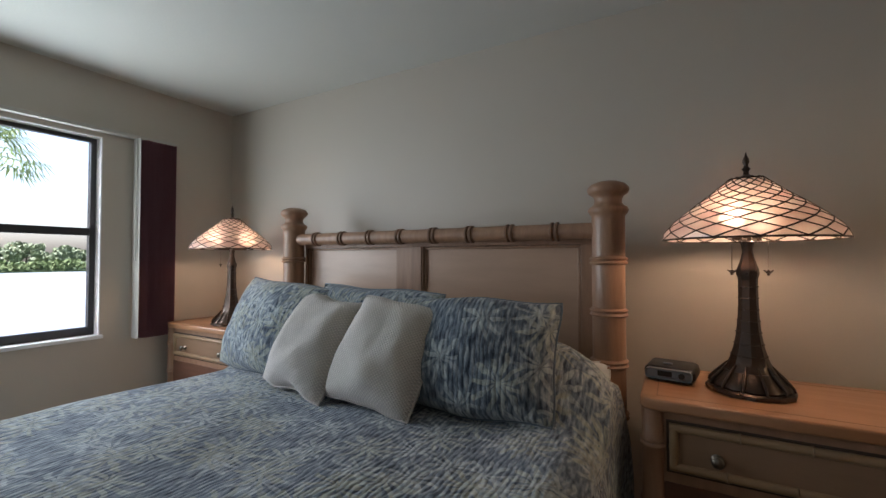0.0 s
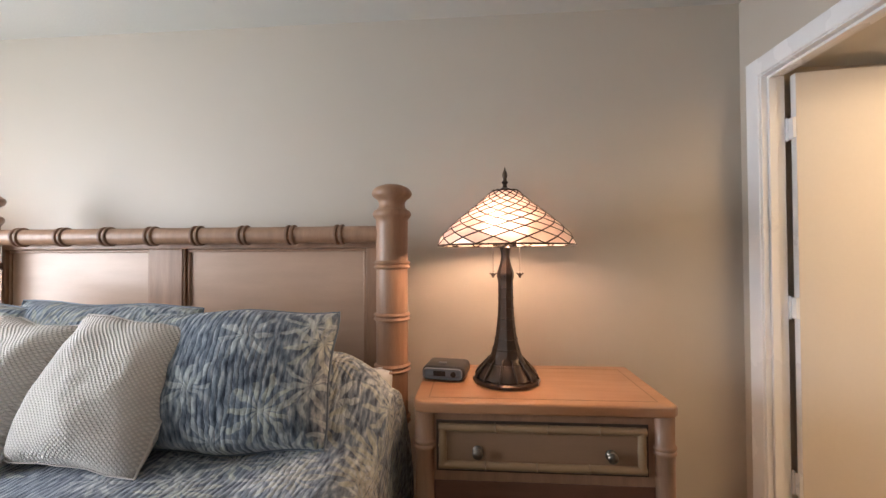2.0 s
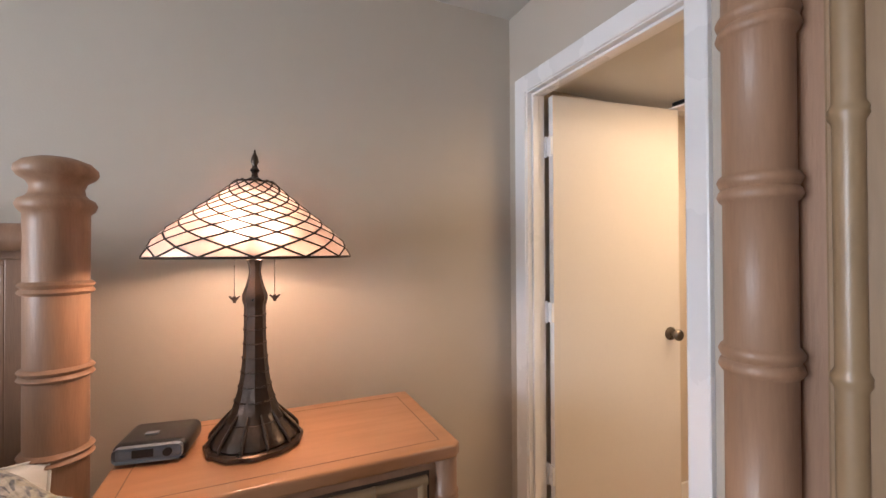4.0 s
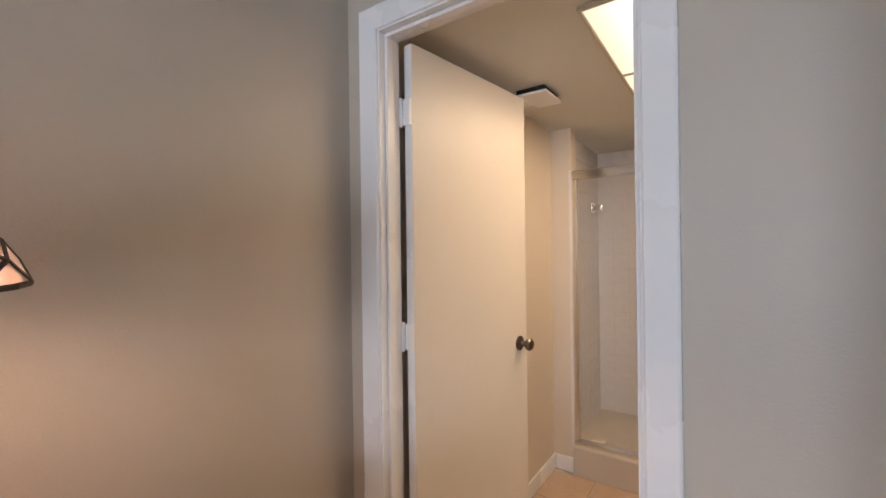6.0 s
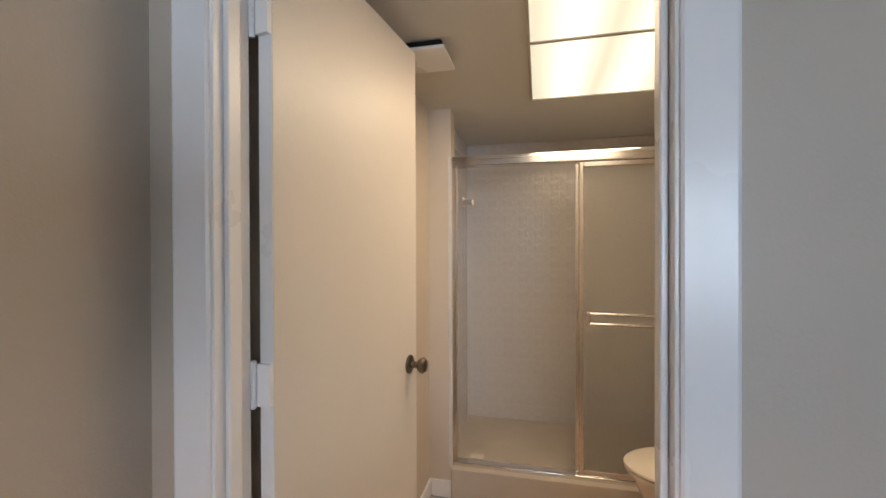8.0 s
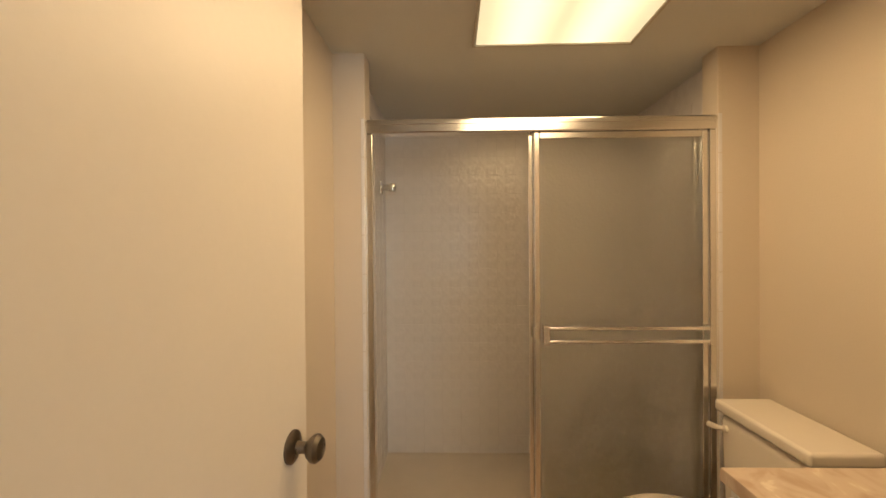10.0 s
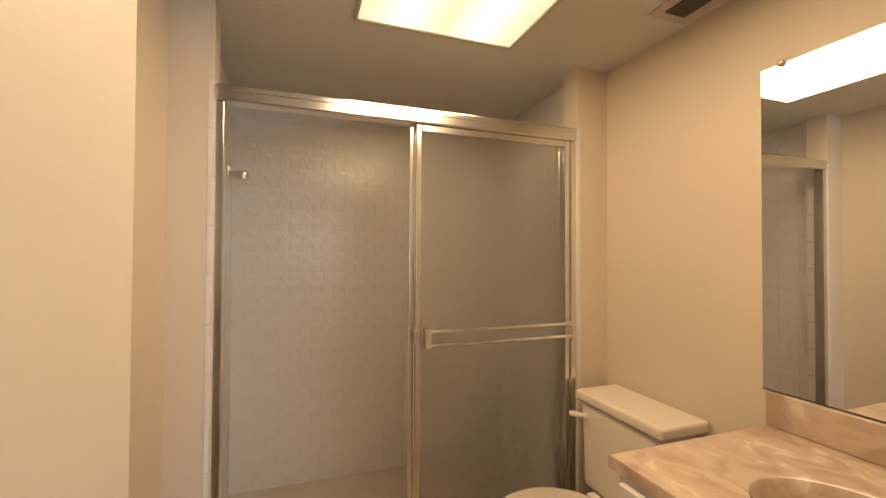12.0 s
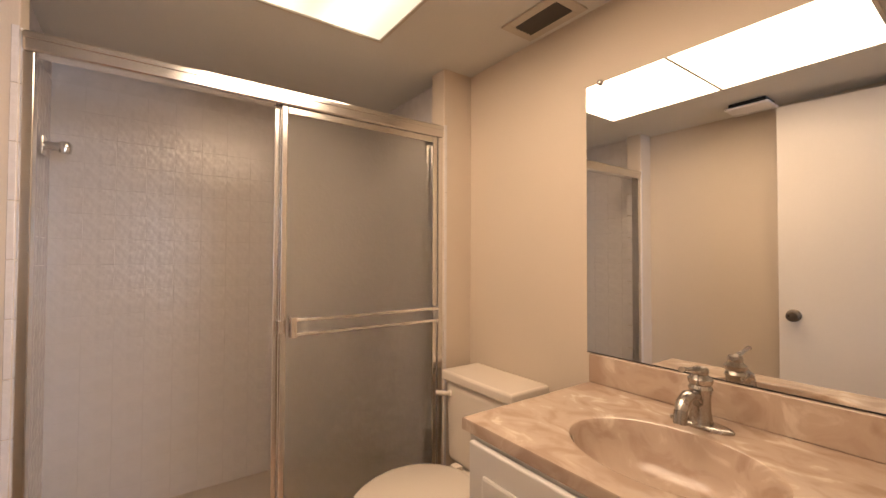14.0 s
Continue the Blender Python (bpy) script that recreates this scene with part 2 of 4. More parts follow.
    # channel stitching: ribs along the length, with puckers
    su = nt.nodes.new("ShaderNodeSeparateXYZ")
    wob = nt.nodes.new("ShaderNodeTexNoise")
    wob.inputs["Scale"].default_value, wob.inputs["Detail"].default_value = 14, 3
    nt.links.new(uv.outputs[0], wob.inputs["Vector"])
    nt.links.new(uv.outputs[0], su.inputs[0])
    along = op(nt, "MULTIPLY_ADD", wob.outputs["Fac"], 0.030, su.outputs[0])
    rib = op(nt, "ABSOLUTE", op(nt, "SINE", op(nt, "MULTIPLY", along, math.pi / 0.0165)))
    pk = nt.nodes.new("ShaderNodeTexNoise")
    pk.inputs["Scale"].default_value = 42
    nt.links.new(uv.outputs[0], pk.inputs["Vector"])
    h = op(nt, "MULTIPLY_ADD", pk.outputs["Fac"], 1.6, rib)
    bp = nt.nodes.new("ShaderNodeBump")
    bp.inputs["Strength"].default_value, bp.inputs["Distance"].default_value = 0.55, 0.004
    nt.links.new(h, bp.inputs["Height"])
    nt.links.new(bp.outputs[0], b.inputs["Normal"])
    return m


def weave(m, pitch):
    """Adds a nubby basket weave along the UVs."""
    nt, b = nodes_of(m)
    uv = nt.nodes.new("ShaderNodeUVMap")
    uv.uv_map = "UVMap"
    s = nt.nodes.new("ShaderNodeSeparateXYZ")
    nt.links.new(uv.outputs[0], s.inputs[0])
    k = math.pi / pitch
    su = op(nt, "SINE", op(nt, "MULTIPLY", op(nt, "ADD", s.outputs[0], s.outputs[1]), k))
    sv = op(nt, "SINE", op(nt, "MULTIPLY", op(nt, "SUBTRACT", s.outputs[0], s.outputs[1]), k))
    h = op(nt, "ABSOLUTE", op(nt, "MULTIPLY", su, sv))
    bp = nt.nodes.new("ShaderNodeBump")
    bp.inputs["Strength"].default_value, bp.inputs["Distance"].default_value = 0.9, 0.004
    nt.links.new(h, bp.inputs["Height"])
    nt.links.new(bp.outputs[0], b.inputs["Normal"])
    # shade between the nubs, put into the colour: darker where the relief is low
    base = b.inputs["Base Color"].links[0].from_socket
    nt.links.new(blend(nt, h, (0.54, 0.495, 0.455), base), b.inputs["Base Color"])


def glass_material(name, colour, rough, bump=0.0):
    m = bpy.data.materials.new(name)
    m.use_nodes = True
    nt, b = nodes_of(m)
    b.inputs["Base Color"].default_value = (*colour, 1)
    b.inputs["Transmission Weight"].default_value = 1.0
    b.inputs["Roughness"].default_value = rough
    b.inputs["IOR"].default_value = 1.2
    if bump:
        tc = nt.nodes.new("ShaderNodeTexCoord")
        n = nt.nodes.new("ShaderNodeTexNoise")
        n.inputs["Scale"].default_value = 90
        nt.links.new(tc.outputs["Object"], n.inputs["Vector"])
        bp = nt.nodes.new("ShaderNodeBump")
        bp.inputs["Strength"].default_value, bp.inputs["Distance"].default_value = bump, 0.003
        nt.links.new(n.outputs["Fac"], bp.inputs["Height"])
        nt.links.new(bp.outputs[0], b.inputs["Normal"])
    return m


def art_glass():
    """Marbled pink and amber glass that lets the bulb's light through."""
    m = bpy.data.materials.new("pink_amber_art_glass")
    m.use_nodes = True
    nt, b = nodes_of(m)
    tc = nt.nodes.new("ShaderNodeTexCoord")
    n = nt.nodes.new("ShaderNodeTexNoise")
    n.inputs["Scale"].default_value, n.inputs["Detail"].default_value = 18, 4
    nt.links.new(tc.outputs["Object"], n.inputs["Vector"])
    info = nt.nodes.new("ShaderNodeObjectInfo")
    r = nt.nodes.new("ShaderNodeValToRGB")
    e = r.color_ramp.elements
    e[0].position, e[0].color = 0.30, (0.74, 0.55, 0.49, 1)
    e[1].position, e[1].color = 0.75, (0.92, 0.82, 0.74, 1)
    nt.links.new(op(nt, "ADD", op(nt, "MULTIPLY", n.outputs["Fac"], 0.7), op(nt, "MULTIPLY", info.outputs["Random"], 0.35)), r.inputs["Fac"])
    tr = nt.nodes.new("ShaderNodeBsdfTranslucent")
    mx = nt.nodes.new("ShaderNodeMixShader")
    mx.inputs[0].default_value = 0.24
    nt.links.new(r.outputs[0], tr.inputs["Color"])
    nt.links.new(r.outputs[0], b.inputs["Base Color"])
    b.inputs["Roughness"].default_value = 0.28
    b.inputs["Transmission Weight"].default_value = 0.45
    nt.links.new(b.outputs[0], mx.inputs[1])
    nt.links.new(tr.outputs[0], mx.inputs[2])
    nt.links.new(mx.outputs[0], nt.nodes["Material Output"].inputs["Surface"])
    return m


def glow(name, colour, strength):
    m = bpy.data.materials.new(name)
    m.use_nodes = True
    nt, b = nodes_of(m)
    b.inputs["Base Color"].default_value = (0.8, 0.8, 0.75, 1)
    b.inputs["Emission Color"].default_value = (*colour, 1)
    b.inputs["Emission Strength"].default_value = strength
    return m


def diffuser_material():
    """Ribbed acrylic lit from behind by tubes: cream, brighter along the tubes."""
    m = glow("lit_diffuser", (1.0, 0.90, 0.55), 0.12)
    nt, b = nodes_of(m)
    tc = nt.nodes.new("ShaderNodeTexCoord")
    sp = nt.nodes.new("ShaderNodeSeparateXYZ")
    nt.links.new(tc.outputs["Object"], sp.inputs[0])
    # two tubes run along x, 0.26 m apart
    off = op(nt, "ABSOLUTE", op(nt, "ADD", sp.outputs[1], 0.951))
    near = op(nt, "ABSOLUTE", op(nt, "SUBTRACT", off, 0.13))
    hot = nt.nodes.new("ShaderNodeMapRange")
    hot.interpolation_type = "SMOOTHSTEP"
    hot.inputs["From Min"].default_value, hot.inputs["From Max"].default_value = 0.0, 0.15
    hot.inputs["To Min"].default_value, hot.inputs["To Max"].default_value = 0.21, 0.105
    nt.links.new(near, hot.inputs["Value"])
    nt.links.new(hot.outputs[0], b.inputs["Emission Strength"])
    return m


def mirror_material():
    m = bpy.data.materials.new("mirror_silver")
    m.use_nodes = True
    nt, b = nodes_of(m)
    b.inputs["Base Color"].default_value = (0.86, 0.87, 0.86, 1)
    b.inputs["Metallic"].default_value = 1.0
    b.inputs["Roughness"].default_value = 0.01
    return m


MARBLE = marble()
QUILT = quilt_material()
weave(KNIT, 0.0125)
FROST = glass_material("obscure_shower_glass", (1.0, 1.0, 0.975), 0.30, 0.3)
PANE = glass_material("window_glass", (0.97, 0.98, 0.98), 0.0)
ARTGLASS = art_glass()
BULBM = glow("lit_bulb", (1.0, 0.78, 0.52), 8)
DIFFUSER = diffuser_material()
MIRROR = mirror_material()


# ---- mesh helpers ----
def part(name, bm, mat, parent=None, label="", smooth=0):
    """Links a bmesh as one mesh object under a thing or a part. smooth: angle in degrees under which faces blend."""
    me = bpy.data.meshes.new(name)
    bmesh.ops.recalc_face_normals(bm, faces=bm.faces)
    bm.to_mesh(me)
    bm.free()
    if smooth:
        me.polygons.foreach_set("use_smooth", [True] * len(me.polygons))
        me.set_sharp_from_angle(angle=radians(smooth))
    me.materials.append(mat)
    ob = new(name, me)
    if smooth and smooth < 50:
        wn_mod = ob.modifiers.new("weighted", "WEIGHTED_NORMAL")
        wn_mod.keep_sharp = True
    ob.parent = parent
    if label:
        ob["label"] = label
    return ob


def thing(name, label, category, place=(0, 0, 0), group="", turn=0):
    ob = new(name)
    ob.empty_display_size = 0.1
    ob.matrix_basis = pose(*place, 0, 0, turn)
    return tagged(ob, label, category, group)


def box(x0, x1, y0, y1, z0, z1, bevel=0.0, bm=None, segs=2):
    b = bmesh.new()
    vs = [b.verts.new((x, y, z)) for x in (x0, x1) for y in (y0, y1) for z in (z0, z1)]
    for f in ((0, 1, 3, 2), (4, 6, 7, 5), (0, 4, 5, 1), (2, 3, 7, 6), (0, 2, 6, 4), (1, 5, 7, 3)):
        b.faces.new([vs[i] for i in f])
    bmesh.ops.recalc_face_normals(b, faces=b.faces)
    if bevel:
        bmesh.ops.bevel(b, geom=b.edges[:], offset=bevel, segments=segs, affect="EDGES", profile=0.5)
    return join(bm, b)


def join(bm, b):
    """Adds b to bm, and gives bm (or b, if there is no bm yet)."""
    if bm is None:
        return b
    me = bpy.data.meshes.new("tmp")
    b.to_mesh(me)
    b.free()
    bm.from_mesh(me)
    bpy.data.meshes.remove(me)
    return bm


def lathe(profile, segs=24, centre=(0, 0, 0), bm=None, axis="z", scallop=0, depth=0.0):
    """Turns (radius, height) pairs about an axis. scallop: number of flutes of that relative depth."""
    b = bmesh.new()
    rings = []
    for r, h in profile:
        ring = []
        for i in range(segs):
            a = 2 * math.pi * i / segs
            k = r * (1 - depth * abs(math.sin(scallop * a / 2))) if scallop else r
            p = (k * math.cos(a), k * math.sin(a), h)
            if axis == "x":
                p = (h, p[0], p[1])
            if axis == "y":
                p = (p[0], h, p[1])
            ring.append(b.verts.new(tuple(p[j] + centre[j] for j in range(3))))
        rings.append(ring)
    for a, c in zip(rings, rings[1:]):
        for i in range(segs):
            b.faces.new((a[i], a[(i + 1) % segs], c[(i + 1) % segs], c[i]))
    b.faces.new(rings[0])
    b.faces.new(rings[-1][::-1])
    return join(bm, b)


def tube(points, radius, segs=6, bm=None):
    """A round tube along points; radius may be a list."""
    b = bmesh.new()
    pts = [Vector(p) for p in points]
    rad = radius if isinstance(radius, (list, tuple)) else [radius] * len(pts)
    rings = []
    for i, p in enumerate(pts):
        d = (pts[min(i + 1, len(pts) - 1)] - pts[max(i - 1, 0)]).normalized()
        u = d.orthogonal().normalized() if not rings else (last - d * last.dot(d)).normalized()
        last = u
        v = d.cross(u)
        rings.append([b.verts.new(p + rad[i] * (u * math.cos(2 * math.pi * k / segs) + v * math.sin(2 * math.pi * k / segs))) for k in range(segs)])
    for a, c in zip(rings, rings[1:]):
        for k in range(segs):
            b.faces.new((a[k], a[(k + 1) % segs], c[(k + 1) % segs], c[k]))
    b.faces.new(rings[0][::-1])
    b.faces.new(rings[-1])
    return join(bm, b)


def sheet(fn, nu, nv, uv, closed=False):
    """A grid of fn(u, v) with u and v in 0..1, with UVs in metres from uv(u, v)."""
    b = bmesh.new()
    lay = b.loops.layers.uv.new("UVMap")
    g = [[b.verts.new(fn(i / nu, j / nv)) for j in range(nv + 1)] for i in range(nu + 1)]
    for i in range(nu):
        for j in range(nv):
            f = b.faces.new((g[i][j], g[i + 1][j], g[i + 1][j + 1], g[i][j + 1]))
            for lp, (a, c) in zip(f.loops, ((i, j), (i + 1, j), (i + 1, j + 1), (i, j + 1))):
                lp[lay].uv = uv(a / nu, c / nv)
    return b


def structure(name, bm, mat, label, category, smooth=0):
    return tagged(part(name, bm, mat, None, "", smooth), label, category, kind="structure")


# ---- the shell ----
H, HB, WT = 2.44, 2.09, 0.088
XW, YS = -4.47, -4.3
DY0, DY1, DZ = -0.876, -0.14, 2.045
structure("floor_bedroom", box(XW - 0.12, 0.0, YS - 0.12, 0.12, -0.15, 0.0), CARPET, "beige cut-pile carpet on the bedroom floor", "floor")
structure("wall_north", box(XW - 0.12, 0.0, 0.0, 0.12, 0.0, H), WALL, "greige painted wall behind the headboard", "wall")
structure("wall_south", box(XW - 0.12, 0.0, YS - 0.12, YS, 0.0, H), WALL, "greige painted bedroom wall", "wall")
WY0, WY1, WZ0, WZ1 = -2.70, -0.885, 0.79, 2.04
bm = box(XW - 0.12, XW, YS, 0.0, 0.0, WZ0)
bm = box(XW - 0.12, XW, YS, 0.0, WZ1, H, bm=bm)
bm = box(XW - 0.12, XW, WY1, 0.0, WZ0, WZ1, bm=bm)
bm = box(XW - 0.12, XW, YS, WY0, WZ0, WZ1, bm=bm)
structure("wall_west", bm, WALL, "greige painted wall pierced by the window", "wall")
bm = box(0.0, WT, YS - 0.12, DY0 - 0.018, 0.0, H)
bm = box(0.0, WT, DY1 + 0.018, 0.12, 0.0, H, bm=bm)
bm = box(0.0, WT, DY0 - 0.018, DY1 + 0.018, DZ + 0.018, H, bm=bm)
structure("wall_east", bm, WALL, "greige painted wall with the bathroom doorway", "wall")
structure("ceiling_bedroom", box(XW - 0.12, 0.115, YS - 0.12, 0.12, H, H + 0.12), CEIL, "off-white textured bedroom ceiling", "ceiling")
SX, BX, YN, YB, SN, SS, EN, ES = 1.56, 2.40, -0.11, -1.75, -0.178, -1.66, -0.236, -1.594
structure("floor_slab_bath", box(0.0, BX + 0.12, -1.89, 0.12, -0.15, -0.008), GROUT, "grouted floor bed under the bathroom tiles", "floor")
structure("wall_bath_north", box(WT, SX, YN, 0.12, -0.008, HB + 0.1), BATHWALL, "beige painted bathroom wall behind the open door", "wall")
structure("wall_bath_south", box(WT, SX, YB - 0.12, YB, -0.008, HB + 0.1), BATHWALL, "beige painted bathroom wall that bears the mirror", "wall")
structure("wall_stub_north", box(SX, SX + 0.10, EN, 0.12, -0.008, HB + 0.1, 0.004), BATHWALL, "painted wall return beside the shower opening", "wall")
structure("wall_stub_south", box(SX, SX + 0.10, YB - 0.12, ES, -0.008, HB + 0.1, 0.004), BATHWALL, "painted wall return beside the shower opening", "wall")
shower_north = structure("wall_shower_north", box(SX + 0.10, BX, SN, 0.12, -0.008, HB + 0.1), GROUT, "shower side wall clad in glazed white tiles", "wall")
shower_south = structure("wall_shower_south", box(SX + 0.10, BX, YB - 0.12, SS, -0.008, HB + 0.1), GROUT, "shower side wall clad in glazed white tiles", "wall")
shower_back = structure("wall_shower_back", box(BX, BX + 0.12, YB - 0.12, 0.12, -0.008, HB + 0.1), GROUT, "shower back wall clad in glazed white tiles", "wall")
structure("ceiling_bath", box(WT + 0.0005, BX + 0.12, YB - 0.12, 0.12, HB, HB + 0.1), CEIL, "low off-white bathroom ceiling", "ceiling")


def skirting(name, x0, x1, y0, y1):
    structure(name, box(x0, x1, y0, y1, 0.0, 0.09, 0.004), TRIM, "white painted baseboard along the wall", "baseboard")


skirting("baseboard", 0.115, SX, YN - 0.014, YN - 0.001)
skirting("baseboard", SX - 0.014, SX - 0.001, EN + 0.002, YN - 0.016)
skirting("baseboard", XW + 0.001, -0.001, -0.014, -0.001)
skirting("baseboard", -0.014, -0.001, DY1 + 0.078, -0.016)
skirting("baseboard", -0.014, -0.001, YS, DY0 - 0.08)
skirting("baseboard", XW + 0.001, XW + 0.014, YS, -0.016)

# doorway: jambs, stops, casing
bm = box(-0.003, WT + 0.003, DY1, DY1 + 0.017, 0.0, DZ, 0.002)
bm = box(-0.003, WT + 0.003, DY0 - 0.017, DY0, 0.0, DZ, 0.002, bm)
bm = box(-0.003, WT + 0.003, DY0 - 0.017, DY1 + 0.017, DZ, DZ + 0.017, 0.002, bm)
structure("door_jamb", bm, TRIM, "white painted door jamb lining the bathroom doorway", "trim")
bm = box(0.020, 0.052, DY1 - 0.012, DY1 - 0.0005, 0.0, DZ - 0.012, 0.003)
bm = box(0.020, 0.052, DY0 + 0.0005, DY0 + 0.012, 0.0, DZ - 0.012, 0.003, bm)
bm = box(0.020, 0.052, DY0 + 0.0005, DY1 - 0.0005, DZ - 0.012, DZ - 0.0005, 0.003, bm)
structure("door_stop", bm, TRIM, "white painted door stop on the jamb", "trim")


def casing_length(a, b, out, mitre_a, mitre_b):
    """One length of moulded casing on the bedroom face, from a to b (y, z); out: the way outwards; its ends are mitred."""
    section = [(0.006, 0.0), (0.006, 0.008), (0.010, 0.011), (0.022, 0.012), (0.055, 0.016), (0.070, 0.0175), (0.075, 0.015), (0.076, 0.0)]
    bm = bmesh.new()
    ends = []
    along = (Vector(b) - Vector(a)).normalized()
    for p, m in ((a, mitre_a), (b, mitre_b)):
        ring = []
        for w, d in section:
            y, z = Vector(p) + Vector(out) * w + along * m * w
            ring.append(bm.verts.new((-0.0005 - d, y, z)))
        ends.append(ring)
    n = len(section)
    for k in range(n):
        bm.faces.new((ends[0][k], ends[0][(k + 1) % n], ends[1][(k + 1) % n], ends[1][k]))
    bm.faces.new(ends[0])
    bm.faces.new(ends[1][::-1])
    structure("door_casing", bm, TRIM, "white painted moulded casing round the bathroom doorway", "trim", 25)


casing_length((DY1, 0.0), (DY1, DZ), (1, 0), 0, 1)
casing_length((DY0, 0.0), (DY0, DZ), (-1, 0), 0, 1)
casing_length((DY0, DZ), (DY1, DZ), (0, 1), -1, 1)


# ---- bathroom door leaf, hinged at the jamb and standing open ----
door = thing("door_1", "flat cream painted door standing wide open into the bathroom", "door", (WT + 0.007, DY1 - 0.003, 0.0), turn=-7.0)
tagged(door, kind="structure")


def knuckles(z):
    """Profile of a hinge barrel of five knuckles with a small tip at each end."""
    prof = [(0.004, z - 0.004), (0.0065, z - 0.001)]
    for k in range(1, 5):
        zk = z + 0.089 * k / 5
        prof += [(0.0068, zk - 0.0008), (0.0052, zk), (0.0068, zk + 0.0008)]
    return prof + [(0.0065, z + 0.090), (0.004, z + 0.093)]


part("leaf", box(0.014, 0.716, -0.038, -0.003, 0.012, 2.038, 0.002), DOORP, door)
for z in (0.31, 1.03, 1.77):
    hinge = part("hinge", lathe(knuckles(z), 12, (0.002, 0.002, 0)), TRIM, door, "white painted butt hinge", 40)
    bm = box(0.003, 0.016, -0.036, -0.006, z + 0.002, z + 0.087)
    bm = box(-0.004, 0.003, -0.003, 0.0005, z + 0.002, z + 0.087, bm=bm)
    part("hinge_leaf", bm, TRIM, hinge)
for s, y in ((-1, -0.038), (1, -0.003)):
    prof = [(0.0, 0.0), (0.032, 0.0), (0.032, 0.004), (0.026, 0.008), (0.012, 0.012), (0.011, 0.030), (0.020, 0.036), (0.027, 0.046), (0.027, 0.053), (0.021, 0.060), (0.0, 0.063)]
    if s > 0:
        prof = [(r, h * 0.75) for r, h in prof]
    part("door_knob", lathe([(r, y + s * h) for r, h in prof], 24, (0.655, 0, 0.945), axis="y"), KNOB, door, "worn brass-toned round door knob", 40)
# added strip, whiter than the leaf, for bedroom light falling on this edge
part("lit_hinge_edge", box(0.0132, 0.0142, -0.0365, -0.0045, 0.014, 2.036), TRIM, door, "white hinge-side edge strip, lightened for the bedroom light on it")
part("latch_plate", box(0.716, 0.7175, -0.033, -0.008, 0.915, 0.972), NICKEL, door)

# ---- window ----
win = thing("window_1", "dark bronze single-hung window looking out over a lake", "window", (0, 0, 0))
tagged(win, kind="structure")
XS = XW - 0.085
bm = None
for y0, y1, z0, z1 in ((WY0, WY0 + 0.035, WZ0, WZ1), (WY1 - 0.035, WY1, WZ0, WZ1), (WY0 + 0.035, WY1 - 0.035, WZ0, WZ0 + 0.05), (WY0 + 0.035, WY1 - 0.035, WZ1 - 0.03, WZ1), (WY0 + 0.035, WY1 - 0.035, 1.415, 1.462), (-1.817, -1.767, WZ0 + 0.05, WZ1 - 0.03)):
    bm = box(XS - 0.022, XS + 0.022, y0, y1, z0, z1, 0.003, bm)
part("window_frame", bm, SASH, win, "dark bronze aluminium window frame")
for y0, y1 in ((WY0 + 0.035, -1.817), (-1.767, WY1 - 0.035)):
    for z0, z1 in ((WZ0 + 0.05, 1.415), (1.462, WZ1 - 0.03)):
        p = part("pane", box(XS - 0.003, XS + 0.003, y0, y1, z0, z1), PANE, win)
        p.visible_shadow = False
part("window_sill", box(XW - 0.06, XW + 0.018, WY0 - 0.02, WY1 + 0.015, WZ0 - 0.022, WZ0 + 0.002, 0.004), TRIM, win, "white painted window sill")
bm = box(XW - 0.119, XW + 0.002, WY1 - 0.006, WY1 + 0.001, WZ0 + 0.002, WZ1)
bm = box(XW - 0.119, XW + 0.002, WY0 - 0.001, WY0 + 0.006, WZ0 + 0.002, WZ1, bm=bm)
bm = box(XW - 0.119, XW + 0.002, WY0, WY1, WZ1 - 0.006, WZ1 + 0.001, bm=bm)
part("window_reveal", bm, TRIM, win, "white painted window reveal")

# vertical blind drawn to one side
blind = thing("vertical_blind", "maroon fabric vertical blind stacked open beside the window", "blind", (XW, 0, 0))
part("head_rail", box(0.002, 0.05, -2.8, -0.465, 2.067, 2.092, 0.004), BLINDRAIL, blind, "pale blind head rail")
for i in range(9):
    y = -0.503 - 0.022 * i
    c = bmesh.new()
    turn = radians(62 + 5 * math.sin(i * 2.1))
    rows = []
    for z in (0.742, 2.066):
        rows.append([c.verts.new((0.05 + k * 0.042 * math.sin(turn) + 0.006 * (k * k - 1), y + k * 0.042 * math.cos(turn), z)) for k in (-1, -0.5, 0, 0.5, 1)])
    for k in range(4):
        c.faces.new((rows[0][k], rows[0][k + 1], rows[1][k + 1], rows[1][k]))
    bmesh.ops.solidify(c, geom=c.faces[:], thickness=0.0015)
    part("vane", c, BLIND, blind)
part("vane", box(0.012, 0.10, -0.715, -0.712, 0.745, 2.066), BLINDRAIL, blind, "pale end vane of the blind")
part("wand", tube([(0.07, -0.723, 2.06), (0.072, -0.725, 1.25)], 0.005), BLINDRAIL, blind)


# ---- bed ----
def bamboo(length, r, nodes, taper=0.0):
    """Profile of a turned post with double rings at the given heights."""
    prof = [(r, 0.0)]
    for z in nodes:
        prof += [(r * 0.985, z - 0.018), (r * 1.08, z - 0.015), (r * 1.15, z - 0.010), (r * 1.10, z - 0.004), (r * 1.03, z - 0.001), (r * 1.10, z + 0.003), (r * 1.15, z + 0.008), (r * 1.08, z + 0.013), (r * 0.985, z + 0.016)]
    prof.append((r, length))
    return prof


bed = thing("bed", "honey-coloured rattan-style bed with turned posts and panelled headboard", "bed", (-2.455, -0.32, -0.02))
PX = 0.914
